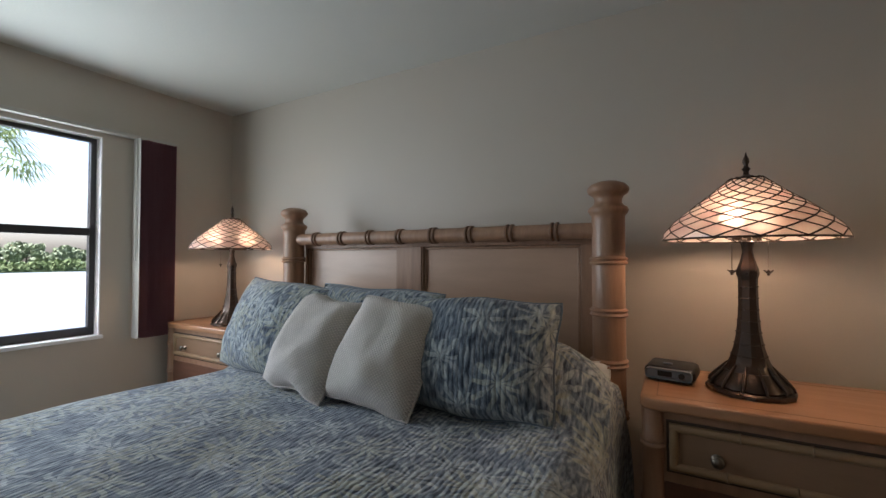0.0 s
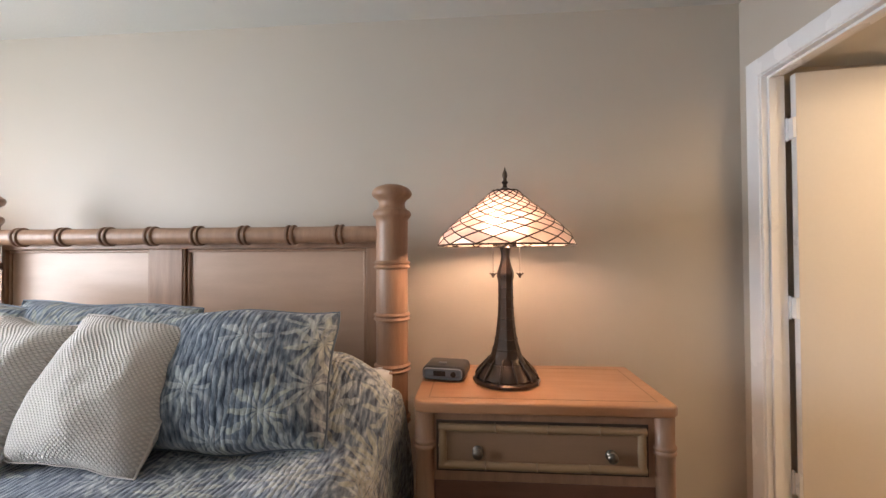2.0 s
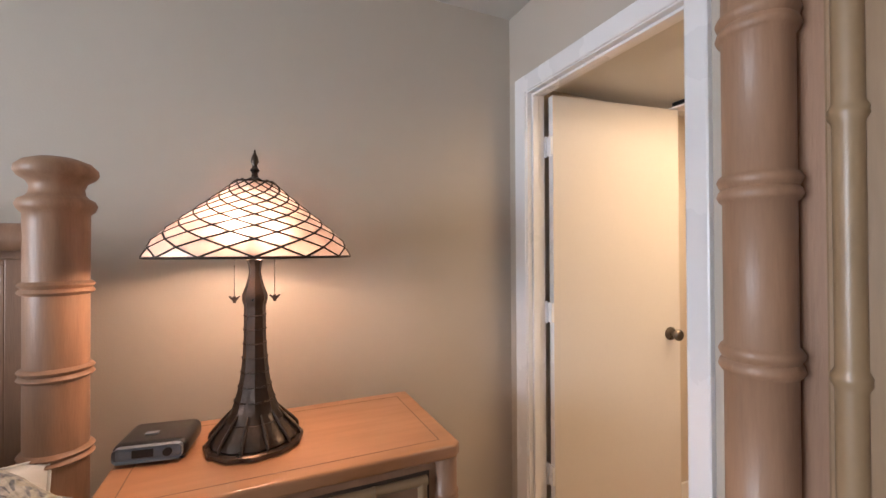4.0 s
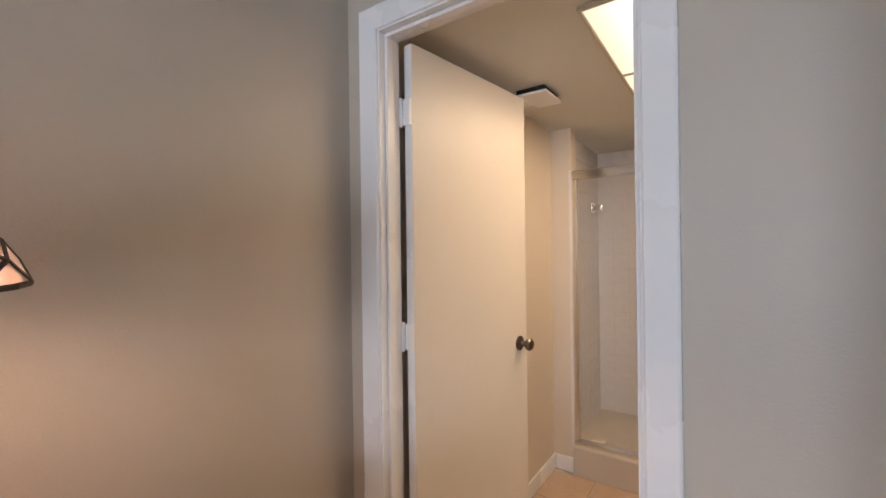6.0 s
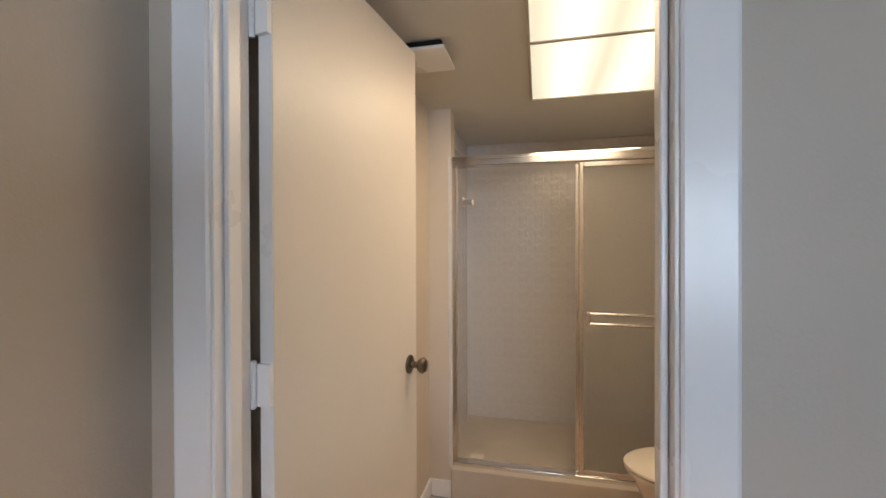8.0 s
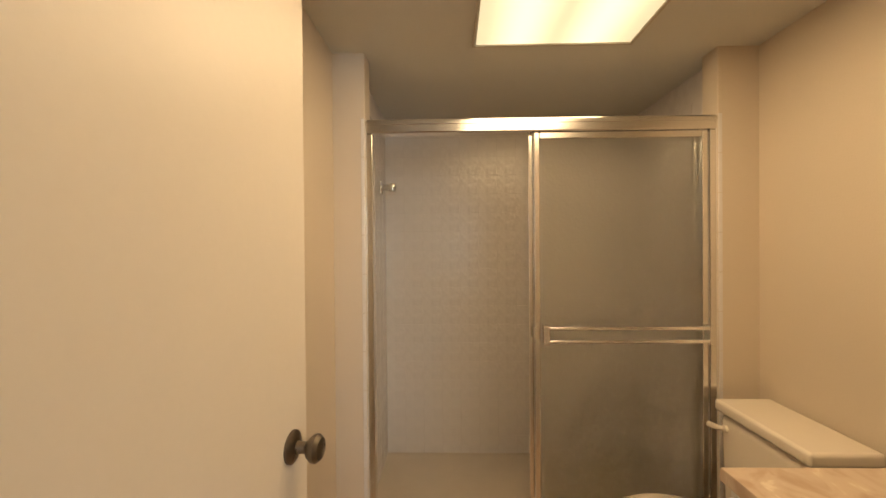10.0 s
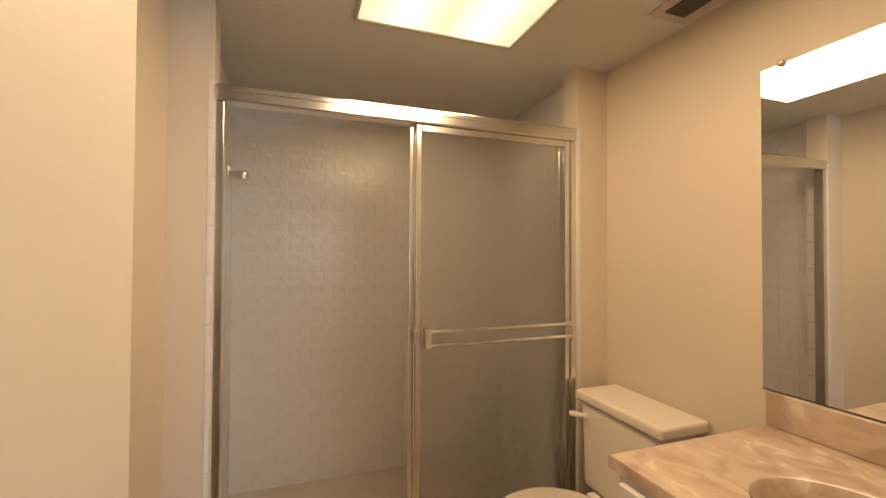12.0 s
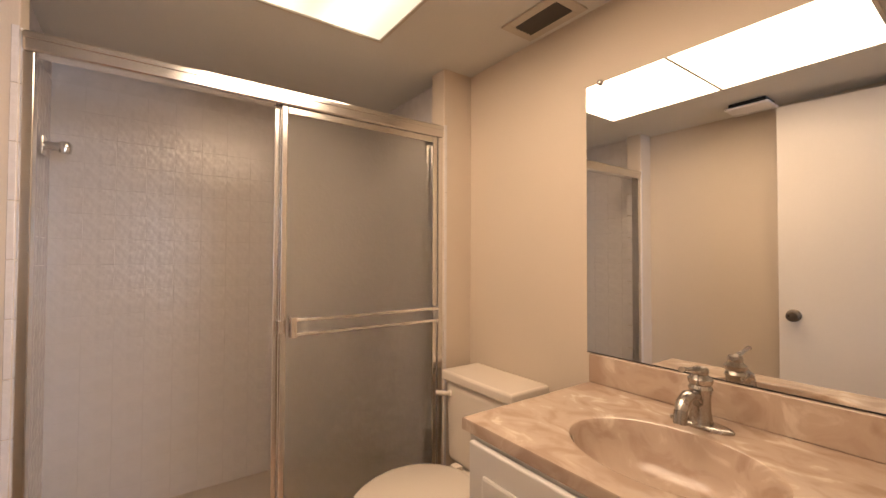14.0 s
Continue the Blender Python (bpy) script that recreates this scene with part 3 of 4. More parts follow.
for s in (-1, 1):
    prof = bamboo(1.44, 0.064, (0.28, 0.47, 0.67, 0.874, 1.075, 1.282))
    prof += [(0.064, 1.462), (0.073, 1.472), (0.078, 1.484), (0.073, 1.497), (0.062, 1.503), (0.054, 1.512), (0.052, 1.528), (0.058, 1.542), (0.074, 1.553), (0.081, 1.565), (0.079, 1.577), (0.066, 1.591), (0.04, 1.601), (0.0, 1.604)]
    part("post", lathe(prof, 32, (s * PX, 0, 0)), WOOD, bed, "turned honey wood bedpost with ringed joints and mushroom cap", 50)
rail = part("top_rail", lathe([(0.034, -PX + 0.05), (0.034, PX - 0.05)], 24, (0, 0, 1.405), axis="x"), WOOD, bed, "round bamboo-style top rail", 50)
for i in range(8):
    x = -0.716 + i * 0.2022
    bm = None
    for d in (-0.011, 0.011):
        bm = lathe([(0.034, x + d - 0.008), (0.041, x + d - 0.005), (0.0425, x + d), (0.041, x + d + 0.005), (0.034, x + d + 0.008)], 20, (0, 0, 1.405), bm, "x")
    part("binding_ring", bm, RING, rail, "dark double binding ring", 50)
part("frame_rail", box(-PX + 0.05, PX - 0.05, 0.045, 0.095, 1.352, 1.375, 0.003), WOOD, bed)
part("frame_rail", box(-PX + 0.05, PX - 0.05, 0.045, 0.095, 0.35, 0.42, 0.004), WOOD, bed)
for x0, x1 in ((-PX + 0.05, -0.845), (-0.164, -0.0115), (0.796, PX - 0.05), (-0.006, 0.0)):
    part("stile", box(x0, x1, 0.045, 0.095, 0.42, 1.352, 0.003), WOOD, bed)
# dark strip set between the boards, coloured as the gap's shade
part("panel_gap", box(-0.0112, -0.0063, 0.06, 0.095, 0.42, 1.352), GAPSHADE, bed)
for x0, x1 in ((-0.845, -0.164), (0.0, 0.796)):
    pn = part("panel", box(x0 + 0.001, x1 - 0.001, 0.066, 0.09, 0.421, 1.351, 0.002), HEADPANEL, bed, "flat wood headboard panel")
    bm = None
    for a0, a1, c0, c1 in ((x0 + 0.002, x1 - 0.002, 1.337, 1.350), (x0 + 0.002, x0 + 0.015, 0.43, 1.337), (x1 - 0.015, x1 - 0.002, 0.43, 1.337)):
        bm = box(a0, a1, 0.056, 0.0665, c0, c1, 0.004, bm)
    part("moulding", bm, WOOD, pn)
part("side_rail", box(0.86, 0.90, -2.12, -0.05, 0.22, 0.40, 0.006), WOOD, bed)
part("side_rail", box(-0.90, -0.86, -2.12, -0.05, 0.22, 0.40, 0.006), WOOD, bed)

mattress = tagged(part("mattress", box(-3.33, -1.56, -2.40, -0.36, 0.16, 0.66, 0.06), LINEN, None, "", 40), "thick white mattress and base under the quilt", "mattress")


def smoothstep(a, b, t):
    t = min(1, max(0, (t - a) / (b - a)))
    return t * t * (3 - 2 * t)


# quilt: drapes over both sides, and up over the sleeping pillows at the headboard
QX0, QX1, QTOP = -3.41, -1.50, 0.715


def quilt_point(u, v):
    y = -2.46 + v * (2.46 - 0.345)
    length = QX1 - QX0
    drop = 0.52
    s = -drop + u * (length + 2 * drop)
    edge = 0.07
    lump = 0.225 * smoothstep(-0.80, -0.52, y) * (1 - 0.35 * smoothstep(-0.46, -0.345, y))
    wave = 0.006 * math.sin(9 * s + 3 * y) + 0.008 * noise.noise((s * 2.2, y * 2.2, 0.3)) + 0.004 * noise.noise((s * 9, y * 7, 5.1))
    if s < 0:
        x, z = QX0 - 0.03 * min(1, -s / 0.2) - 0.012 * math.sin(y * 13), QTOP + s
        k = smoothstep(0.0, edge, -s)
        z = z + lump * 0.62 * (1 - smoothstep(0, 0.35, -s)) - 0.05 * (1 - smoothstep(0, 0.12, -s))
    elif s > length:
        d = s - length
        x = QX1 + 0.03 * min(1, d / 0.2) + 0.014 * math.sin(y * 12) * min(1, d * 3) + 0.02 * noise.noise((y * 4, d * 5, 2))
        z = QTOP - d * 0.96 + lump * 0.62 * (1 - smoothstep(0, 0.40, d)) - 0.05 * (1 - smoothstep(0, 0.12, d))
    else:
        x = QX0 + s
        e = min(s, length - s)
        dome = 1 - 0.38 * (1 - smoothstep(0, 0.24, e))
        z = QTOP + lump * dome + wave - 0.05 * (1 - smoothstep(0, 0.12, e)) ** 2
    return (x, y, z)


bm = sheet(quilt_point, 120, 90, lambda u, v: (u * 2.955, v * 2.3))
q = part("quilt", bm, QUILT, None, "", 80)
sol = q.modifiers.new("thick", "SOLIDIFY")
sol.thickness, sol.offset = 0.012, -1
tagged(q, "blue channel-quilted bedspread printed with pale palm crowns", "quilt")


def pillow(name, w, h, t, place, tilt, yaw, roll, mat, label, category, group, power=2.3, pinch=0.035, seed=0.0):
    """A stuffed pillow of width w and height h that leans back by tilt degrees, on its lower edge's middle."""
    ob = thing(name, label, category, place, group)
    ob.matrix_basis = pose(*place) @ pose(0, 0, 0, 0, 0, yaw) @ pose(0, 0, 0, 90 - tilt, 0, 0) @ pose(0, 0, 0, 0, 0, roll)

    def face(side):
        def fn(u, v):
            a, b = 2 * u - 1, 2 * v - 1
            rim = max(0.0, (1 - abs(a) ** power) * (1 - abs(b) ** power))
            bulge = t / 2 * rim ** 0.5
            soft = 1 - 0.012 * (abs(a) * abs(b)) ** 6
            x = a * w / 2 * (1 - pinch * (1 - b * b) * abs(a) ** 3) * soft + 0.010 * noise.noise((b * 1.6, seed, a)) * abs(a)
            y = h / 2 + b * h / 2 * (1 - pinch * (1 - a * a) * abs(b) ** 3) * soft + 0.016 * noise.noise((a * 1.5 + seed, 4, b)) * abs(b)
            z = side * bulge * (1 + 0.10 * noise.noise((a * 1.7 + seed, b * 1.7, side))) + 0.006 * noise.noise((a * 5 + seed, b * 5, 3)) * rim
            z += 0.012 * noise.noise((a * 2 + seed, b * 2, 9))
            return (x, y, z)
        return fn

    bm = sheet(face(1), 28, 28, lambda u, v: (u * w + seed, v * h + seed))
    bm = join(bm, sheet(face(-1), 28, 28, lambda u, v: (u * w + seed + 3, v * h)))
    bmesh.ops.remove_doubles(bm, verts=bm.verts, dist=0.0006)
    part("cover", bm, mat, ob, "", 80)
    f = face(1)
    loop = [f(i / 14, 0) for i in range(15)] + [f(1, i / 14) for i in range(1, 15)] + [f(1 - i / 14, 1) for i in range(1, 15)] + [f(0, 1 - i / 14) for i in range(1, 15)]
    part("edge_piping", tube(loop, 0.004), mat, ob, "", 60)
    return ob


PG, CG = "pillow shams on the bed", "cushions on the bed"
sham = "plump blue quilted pillow sham printed with palms"
pillow("pillow_sham", 0.705, 0.43, 0.26, (-2.0, -0.80, 0.717), 22, 3, 0, QUILT, sham + ", leaning on the bedding", "pillow", PG, seed=1.3)
pillow("pillow_sham", 0.68, 0.46, 0.24, (-2.48, -0.72, 0.69), 12, 0, -2, QUILT, sham + ", tucked behind cushions", "pillow", PG, seed=5.9)
pillow("pillow_sham", 0.66, 0.47, 0.26, (-3.06, -0.81, 0.715), 22, -4, -3, QUILT, sham + ", behind a cushion", "pillow", PG, seed=8.2)
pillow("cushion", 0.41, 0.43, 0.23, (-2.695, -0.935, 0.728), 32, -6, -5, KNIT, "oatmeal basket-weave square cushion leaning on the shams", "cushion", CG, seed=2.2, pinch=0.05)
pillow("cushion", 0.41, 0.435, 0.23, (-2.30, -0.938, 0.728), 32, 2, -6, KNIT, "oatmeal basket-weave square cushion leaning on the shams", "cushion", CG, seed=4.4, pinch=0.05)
pillow("pillow", 0.62, 0.34, 0.14, (-1.80, -0.42, 0.50), 6, 0, 7, LINEN, "white sleeping pillow tucked under the quilt", "pillow", "", seed=6.1)


# ---- nightstands ----
def nightstand():
    t = thing("nightstand", "honey wood nightstand with bamboo-edged drawers and ringed corner posts", "nightstand", (-0.9975, -0.415, 0.0), "nightstands beside the bed")
    w, d, zt = 0.412, 0.235, 0.83
    bm = bmesh.new()
    # top with clipped, rounded front corners
    outline = [(-w, d), (w, d), (w, -d + 0.02), (w - 0.02, -d), (-w + 0.035, -d), (-w + 0.01, -d + 0.012), (-w, -d + 0.035)]
    lo = [bm.verts.new((x, y, zt - 0.036)) for x, y in outline]
    hi = [bm.verts.new((x, y, zt)) for x, y in outline]
    bm.faces.new(lo[::-1])
    bm.faces.new(hi)
    for i in range(len(outline)):
        j = (i + 1) % len(outline)
        bm.faces.new((lo[i], lo[j], hi[j], hi[i]))
    bmesh.ops.bevel(bm, geom=[e for e in bm.edges if abs(e.verts[0].co.z - e.verts[1].co.z) < 1e-4], offset=0.008, segments=3, affect="EDGES", profile=0.6)
    part("top", bm, WOODTOP, t, "reddish honey wood top", 50)
    # fine inlay line round the top
    bm = None
    for x0, x1, y0, y1 in ((-w + 0.05, w - 0.05, -d + 0.045, -d + 0.048), (-w + 0.05, w - 0.05, d - 0.048, d - 0.045), (-w + 0.047, -w + 0.05, -d + 0.045, d - 0.045), (w - 0.05, w - 0.047, -d + 0.045, d - 0.045)):
        bm = box(x0, x1, y0, y1, zt - 0.002, zt + 0.0006, bm=bm)
    part("inlay", bm, RING, t)
    body = part("body", box(-w + 0.05, w - 0.05, -d + 0.035, d - 0.01, 0.10, zt - 0.037, 0.003), WOOD, t)
    part("front_frame", box(-w + 0.055, w - 0.055, -d + 0.026, -d + 0.0355, 0.10, zt - 0.037, 0.002), WOOD, t)
    # added dark sheet that paints the shadow gap round the drawer
    part("drawer_gap_shade", box(-w + 0.074, w - 0.087, -d + 0.0235, -d + 0.0255, 0.604, 0.766), GAPSHADE, t, "dark sheet behind the drawer, coloured as the shaded gap round it")
    part("lower_panel", box(-w + 0.068, w - 0.068, -d + 0.021, -d + 0.0258, 0.14, 0.574, 0.002), REDWOOD, t, "plain reddish wood lower panel with shade in its colour")
    for x in (-w + 0.036, w - 0.036):
        for y in (-d + 0.036, d - 0.036):
            part("leg", lathe(bamboo(zt - 0.036, 0.033, (0.12, 0.31, 0.50, 0.69)), 20, (x, y, 0)), WOOD, t, "", 50)
    for z0, z1 in ((0.612, 0.758),):
        x0, x1, yf = -w + 0.082, w - 0.095, -d + 0.014
        dr = part("drawer", box(x0 + 0.02, x1 - 0.02, yf + 0.006, -d + 0.05, z0 + 0.012, z1 - 0.012, 0.002), PANEL, t, "wood drawer front edged in split bamboo")
        for za in (z0 + 0.013, z1 - 0.013):
            prof = [(0.013, x0)]
            for k in range(1, 4):
                xk = x0 + (x1 - x0) * (k / 4 + (0.03 if za > z0 + 0.05 else -0.02))
                prof += [(0.013, xk - 0.006), (0.0155, xk - 0.001), (0.012, xk), (0.0155, xk + 0.001), (0.013, xk + 0.006)]
            prof.append((0.013, x1))
            part("bamboo_edge", lathe(prof, 12, (0, yf + 0.006, za), axis="x"), REED, dr, "", 45)
        for xa in (x0 + 0.013, x1 - 0.013):
            part("bamboo_edge", lathe([(0.013, z0 + 0.012), (0.013, (z0 + z1) / 2 - 0.006), (0.0155, (z0 + z1) / 2), (0.013, (z0 + z1) / 2 + 0.006), (0.013, z1 - 0.012)], 12, (xa, yf + 0.006, 0)), REED, dr, "", 45)
        for xk in (-0.205, 0.209):
            prof = [(0.0, 0), (0.017, 0), (0.0175, -0.003), (0.013, -0.006), (0.008, -0.012), (0.010, -0.017), (0.0155, -0.021), (0.017, -0.026), (0.014, -0.031), (0.006, -0.034), (0.0, -0.0345)]
            part("drawer_knob", lathe([(r, yf + 0.006 + h) for r, h in prof], 18, (xk, 0, (z0 + z1) / 2 - 0.014), axis="y"), KNOB, dr, "round pewter drawer knob", 40)
    return t


stand = nightstand()
stand_far = copy_thing(stand, pose(-3.985, -0.30, 0.0))


# ---- table lamps with leaded glass shades ----
BULBS = ((-0.034, -0.066), (0.034, 0.066))


def table_lamp():
    t = thing("table_lamp", "lit bronze table lamp with a pink leaded-glass shade", "lamp", (-1.094, -0.41, 0.83), "table lamps on the nightstands")
    part("foot_plate", lathe([(0.110, 0.0), (0.119, 0.003), (0.119, 0.013), (0.113, 0.017), (0.0, 0.018)], 12), BRONZE, t, "twelve-sided dark bronze foot plate", 25)
    foot = [(0.106, 0.017), (0.108, 0.022), (0.104, 0.031), (0.094, 0.043), (0.083, 0.056), (0.072, 0.068)]
    part("foot", lathe(foot, 48, scallop=12, depth=0.035), BRONZE, t, "dark bronze fluted foot", 35)
    for i in range(12):
        a = 2 * math.pi * (i + 0.5) / 12
        bm = tube([(r * math.cos(a), r * math.sin(a), z) for r, z in ((0.112, 0.018), (0.108, 0.030), (0.097, 0.043), (0.076, 0.066), (0.058, 0.088))], [0.003, 0.004, 0.0045, 0.004, 0.002], 6)
        part("foot_rib", bm, BRONZE, t, "", 50)
    stem = [(0.074, 0.062), (0.060, 0.082), (0.050, 0.108), (0.041, 0.140), (0.034, 0.180), (0.029, 0.230), (0.0265, 0.280), (0.026, 0.352), (0.027, 0.358), (0.031, 0.372), (0.030, 0.386), (0.0225, 0.406), (0.0185, 0.420), (0.014, 0.442), (0.0165, 0.462), (0.020, 0.474), (0.0125, 0.478), (0.012, 0.490)]
    part("stem", lathe(stem, 24, scallop=8, depth=0.08), BRONZE, t, "ribbed tapering dark bronze stem", 40)
    # stepped bands of relief up the stem
    for k in range(7):
        bm = None
        z = 0.115 + k * 0.036
        r = np.interp(z, [p[1] for p in stem], [p[0] for p in stem])
        for i in range(8):
            a = 2 * math.pi * (i + 0.5 * (k % 2)) / 8
            bm = tube([((r + 0.0005) * math.cos(a + e), (r + 0.0005) * math.sin(a + e), z + 0.004 * abs(e)) for e in (-0.3, 0, 0.3)], 0.0022, 5, bm)
        part("relief_band", bm, BRONZE, t, "", 50)
    part("harp", lathe([(0.006, 0.488), (0.006, 0.676)], 8), BRONZE, t)
    part("finial", lathe([(0.030, 0.672), (0.034, 0.677), (0.020, 0.684), (0.009, 0.690), (0.007, 0.700), (0.0125, 0.708), (0.007, 0.715), (0.006, 0.722), (0.010, 0.730), (0.008, 0.742), (0.0035, 0.752), (0.0015, 0.762)], 16), BRONZE, t, "dark turned finial", 45)
    # shade: spiral lattice of diamonds
    curve = [(0.044, 0.677), (0.075, 0.648), (0.111, 0.618), (0.150, 0.587), (0.188, 0.555), (0.218, 0.526), (0.236, 0.502), (0.241, 0.482)]
    N, M = 14, 15
    run = [0.0]
    for (r0, z0), (r1, z1) in zip(curve, curve[1:]):
        run.append(run[-1] + math.hypot(r1 - r0, z1 - z0))
    prof = []
    for k in range(M + 1):
        s = run[-1] * (k / M) ** 1.2
        prof.append((float(np.interp(s, run, [c[0] for c in curve])), float(np.interp(s, run, [c[1] for c in curve]))))

    def at(i, j):
        a = 2 * math.pi * (i + 0.5 * j) / N
        return Vector((prof[j][0] * math.cos(a), prof[j][0] * math.sin(a), prof[j][1]))

    shade = part("shade", lathe([(0.0, 0.682), (0.030, 0.680), (0.051, 0.6765), (0.052, 0.672), (0.0, 0.6715)], 24), BRONZE, t, "pink and amber leaded-glass shade", 40)
    for j in range(M):
        if j + 2 <= M:
            quad = [at(0, j), at(0, j + 1), at(-1, j + 2), at(-1, j + 1)]
        else:
            quad = [at(0, j), at(0, j + 1), at(-1, j + 1)]
        bm = bmesh.new()
        bm.faces.new([bm.verts.new(p) for p in quad])
        bmesh.ops.triangulate(bm, faces=bm.faces[:])
        bmesh.ops.solidify(bm, geom=bm.faces[:], thickness=0.002)
        first = part("pane", bm, ARTGLASS, shade)
        for i in range(1, N):
            o = new("pane", first.data)
            o.parent = shade
            o.matrix_basis = pose(0, 0, 0, 0, 0, 360 * i / N)
    for s in (0, -1):
        first = part("lead_strip", tube([at(s * j, j) * 1.002 for j in range(M + 1)], 0.0027, 5), LEAD, shade)
        for i in range(1, N):
            o = new("lead_strip", first.data)
            o.parent = shade
            o.matrix_basis = pose(0, 0, 0, 0, 0, 360 * i / N)
    part("rim", tube([at(i * 0.5, M) for i in range(2 * N + 1)], 0.003, 6), LEAD, shade, "dark metal rim")
    for x, y in BULBS:
        part("bulb", lathe([(0.006, 0.515), (0.013, 0.520), (0.014, 0.535), (0.024, 0.556), (0.026, 0.572), (0.018, 0.588), (0.0, 0.595)], 16, (x, y, 0)), BULBM, t, "lit warm bulb", 60)
        part("socket", lathe([(0.014, 0.478), (0.014, 0.516)], 12, (x, y, 0)), BRONZE, t)
    part("socket_arm", tube([(*BULBS[0], 0.482), (0, 0, 0.480), (*BULBS[1], 0.482)], 0.005), BRONZE, t)
    for x in (-0.046, 0.046):
        ch = part("pull_chain", tube([(x, -0.045, 0.50), (x, -0.045, 0.385)], 0.0011, 5), NICKEL, t, "thin beaded pull chain")
        bm = box(x - 0.004, x + 0.004, -0.047, -0.043, 0.369, 0.386, 0.0015)
        bm = tube([(x, -0.045, 0.375), (x - 0.012, -0.045, 0.386)], [0.004, 0.002], 5, bm)
        bm = tube([(x, -0.045, 0.375), (x + 0.012, -0.045, 0.386)], [0.004, 0.002], 5, bm)
        part("charm", bm, BRONZE, ch)
    return t


lamp = table_lamp()
lamp.scale = (1.045, 1.045, 1.045)
lamp_far = copy_thing(lamp, pose(-3.92, -0.365, 0.83))
for ob in (lamp, lamp_far):
    for x, y in BULBS:
        li = new("bulb_light", bpy.data.lights.new("bulb_light", "POINT"))
        li.data.energy, li.data.color, li.data.shadow_soft_size = LAMP_W, (1.0, 0.66, 0.38), 0.03
        li.matrix_world = ob.matrix_basis @ pose(x * 1.5, y * 1.5, 0.545)

# ---- clock radio ----
radio = thing("clock_radio", "small black plastic clock radio with a silver front", "clock radio", (-1.322, -0.375, 0.83), turn=-9)
bm = box(-0.082, 0.082, -0.055, 0.085, 0.004, 0.056, 0.020, segs=5)
for v in bm.verts:
    if v.co.y < -0.02:
        v.co.z *= 0.93
part("body", bm, BLACK, radio, "", 50)
part("front_panel", box(-0.074, 0.074, -0.0595, -0.0535, 0.010, 0.047, 0.012, segs=3), SILVER, radio, "dark silver front panel")
part("display", box(-0.034, 0.012, -0.0615, -0.0590, 0.02, 0.039, 0.001), BLACK, radio)
part("button", box(-0.025, 0.005, -0.012, 0.004, 0.0545, 0.0585, 0.0015), SILVER, radio)
part("dial", lathe([(0.0, -0.064), (0.010, -0.0635), (0.0105, -0.059)], 16, (0.042, 0, 0.028), axis="y"), BLACK, radio, "", 40)
part("foot", box(-0.07, 0.07, -0.04, 0.05, 0.0, 0.005), BLACK, radio)

# ---- armoire ----
arm = thing("armoire", "tall honey wood armoire with bamboo-style corner columns", "armoire", (-0.330, -1.880, 0.0))
part("carcass", box(-0.215, 0.275, -0.50, 0.50, 0.0, 2.02, 0.004), WOOD, arm)
part("cornice", box(-0.285, 0.278, -0.57, 0.57, 2.02, 2.09, 0.02), WOOD, arm)
part("plinth", box(-0.255, 0.276, -0.515, 0.515, 0.0, 0.10, 0.006), WOOD, arm)
for y in (-0.512, 0.512):
    part("column", lathe(bamboo(2.02, 0.035, (0.10, 0.27, 0.46, 0.65, 0.84, 1.03, 1.222, 1.415, 1.60, 1.79)), 32, (-0.238, y, 0)), WOOD, arm, "turned column with raised double rings", 50)
for s in (-1, 1):
    y0, y1 = sorted((s * 0.004, s * 0.452))
    d = part("door", box(-0.238, -0.2155, y0, y1, 0.13, 1.99, 0.003), DOORWOOD, arm, "pale grained wood door edged in bamboo")
    for ys in (y0 + 0.020, y1 - 0.020):
        prof = [(0.0125, 0.14)]
        for z in (0.38, 0.66, 0.93, 1.22, 1.475, 1.74):
            prof += [(0.0125, z - 0.010), (0.016, z - 0.003), (0.0152, z), (0.016, z + 0.003), (0.0125, z + 0.010)]
        prof.append((0.0125, 1.98))
        part("bamboo_stile", lathe(prof, 14, (-0.240, ys, 0)), REED, d, "pale bamboo moulding", 45)
    part("raised_panel", box(-0.246, -0.2375, y0 + 0.075, y1 - 0.075, 0.20, 1.92, 0.004), DOORWOOD, d)
    part("door_knob", lathe([(0.0, -0.280), (0.014, -0.277), (0.015, -0.268), (0.007, -0.258), (0.007, -0.246)], 16, (0, s * 0.05, 1.05), axis="x"), PEWTER, d, "", 40)
    for z in (0.30, 1.64):
        part("hinge", lathe([(0.006, z), (0.006, z + 0.07)], 8, (-0.242, s * 0.462, 0)), SASH, d, "dark hinge")


# ---- bathroom: shower ----
curb = structure("shower_curb", box(SX - 0.035, SX + 0.10, ES, EN, -0.008, 0.17, 0.012), PAN, "raised beige shower curb", "shower curb", 40)
structure("shower_pan", box(SX + 0.10, BX, SS, SN, -0.008, 0.105), PAN, "beige shower pan floor", "shower pan")
sd = thing("shower_enclosure", "silver framed sliding shower doors pushed to one side", "shower door", (SX + 0.025, 0, 0.17))
ZT = 1.660
bm = box(-0.028, 0.032, ES + 0.003, EN - 0.003, ZT - 0.055, ZT, 0.006)
bm = box(-0.031, -0.027, ES + 0.003, EN - 0.003, ZT - 0.022, ZT - 0.006, 0.0015, bm)
part("header_track", bm, CHROME, sd, "polished aluminium header track")
part("bottom_track", box(-0.026, 0.030, ES + 0.003, EN - 0.003, 0.0, 0.022, 0.004), CHROME, sd)
for y0, y1 in ((EN - 0.028, EN - 0.003), (ES + 0.003, ES + 0.028)):
    part("wall_jamb", box(-0.022, 0.026, y0, y1, 0.022, ZT - 0.055, 0.003), CHROME, sd)
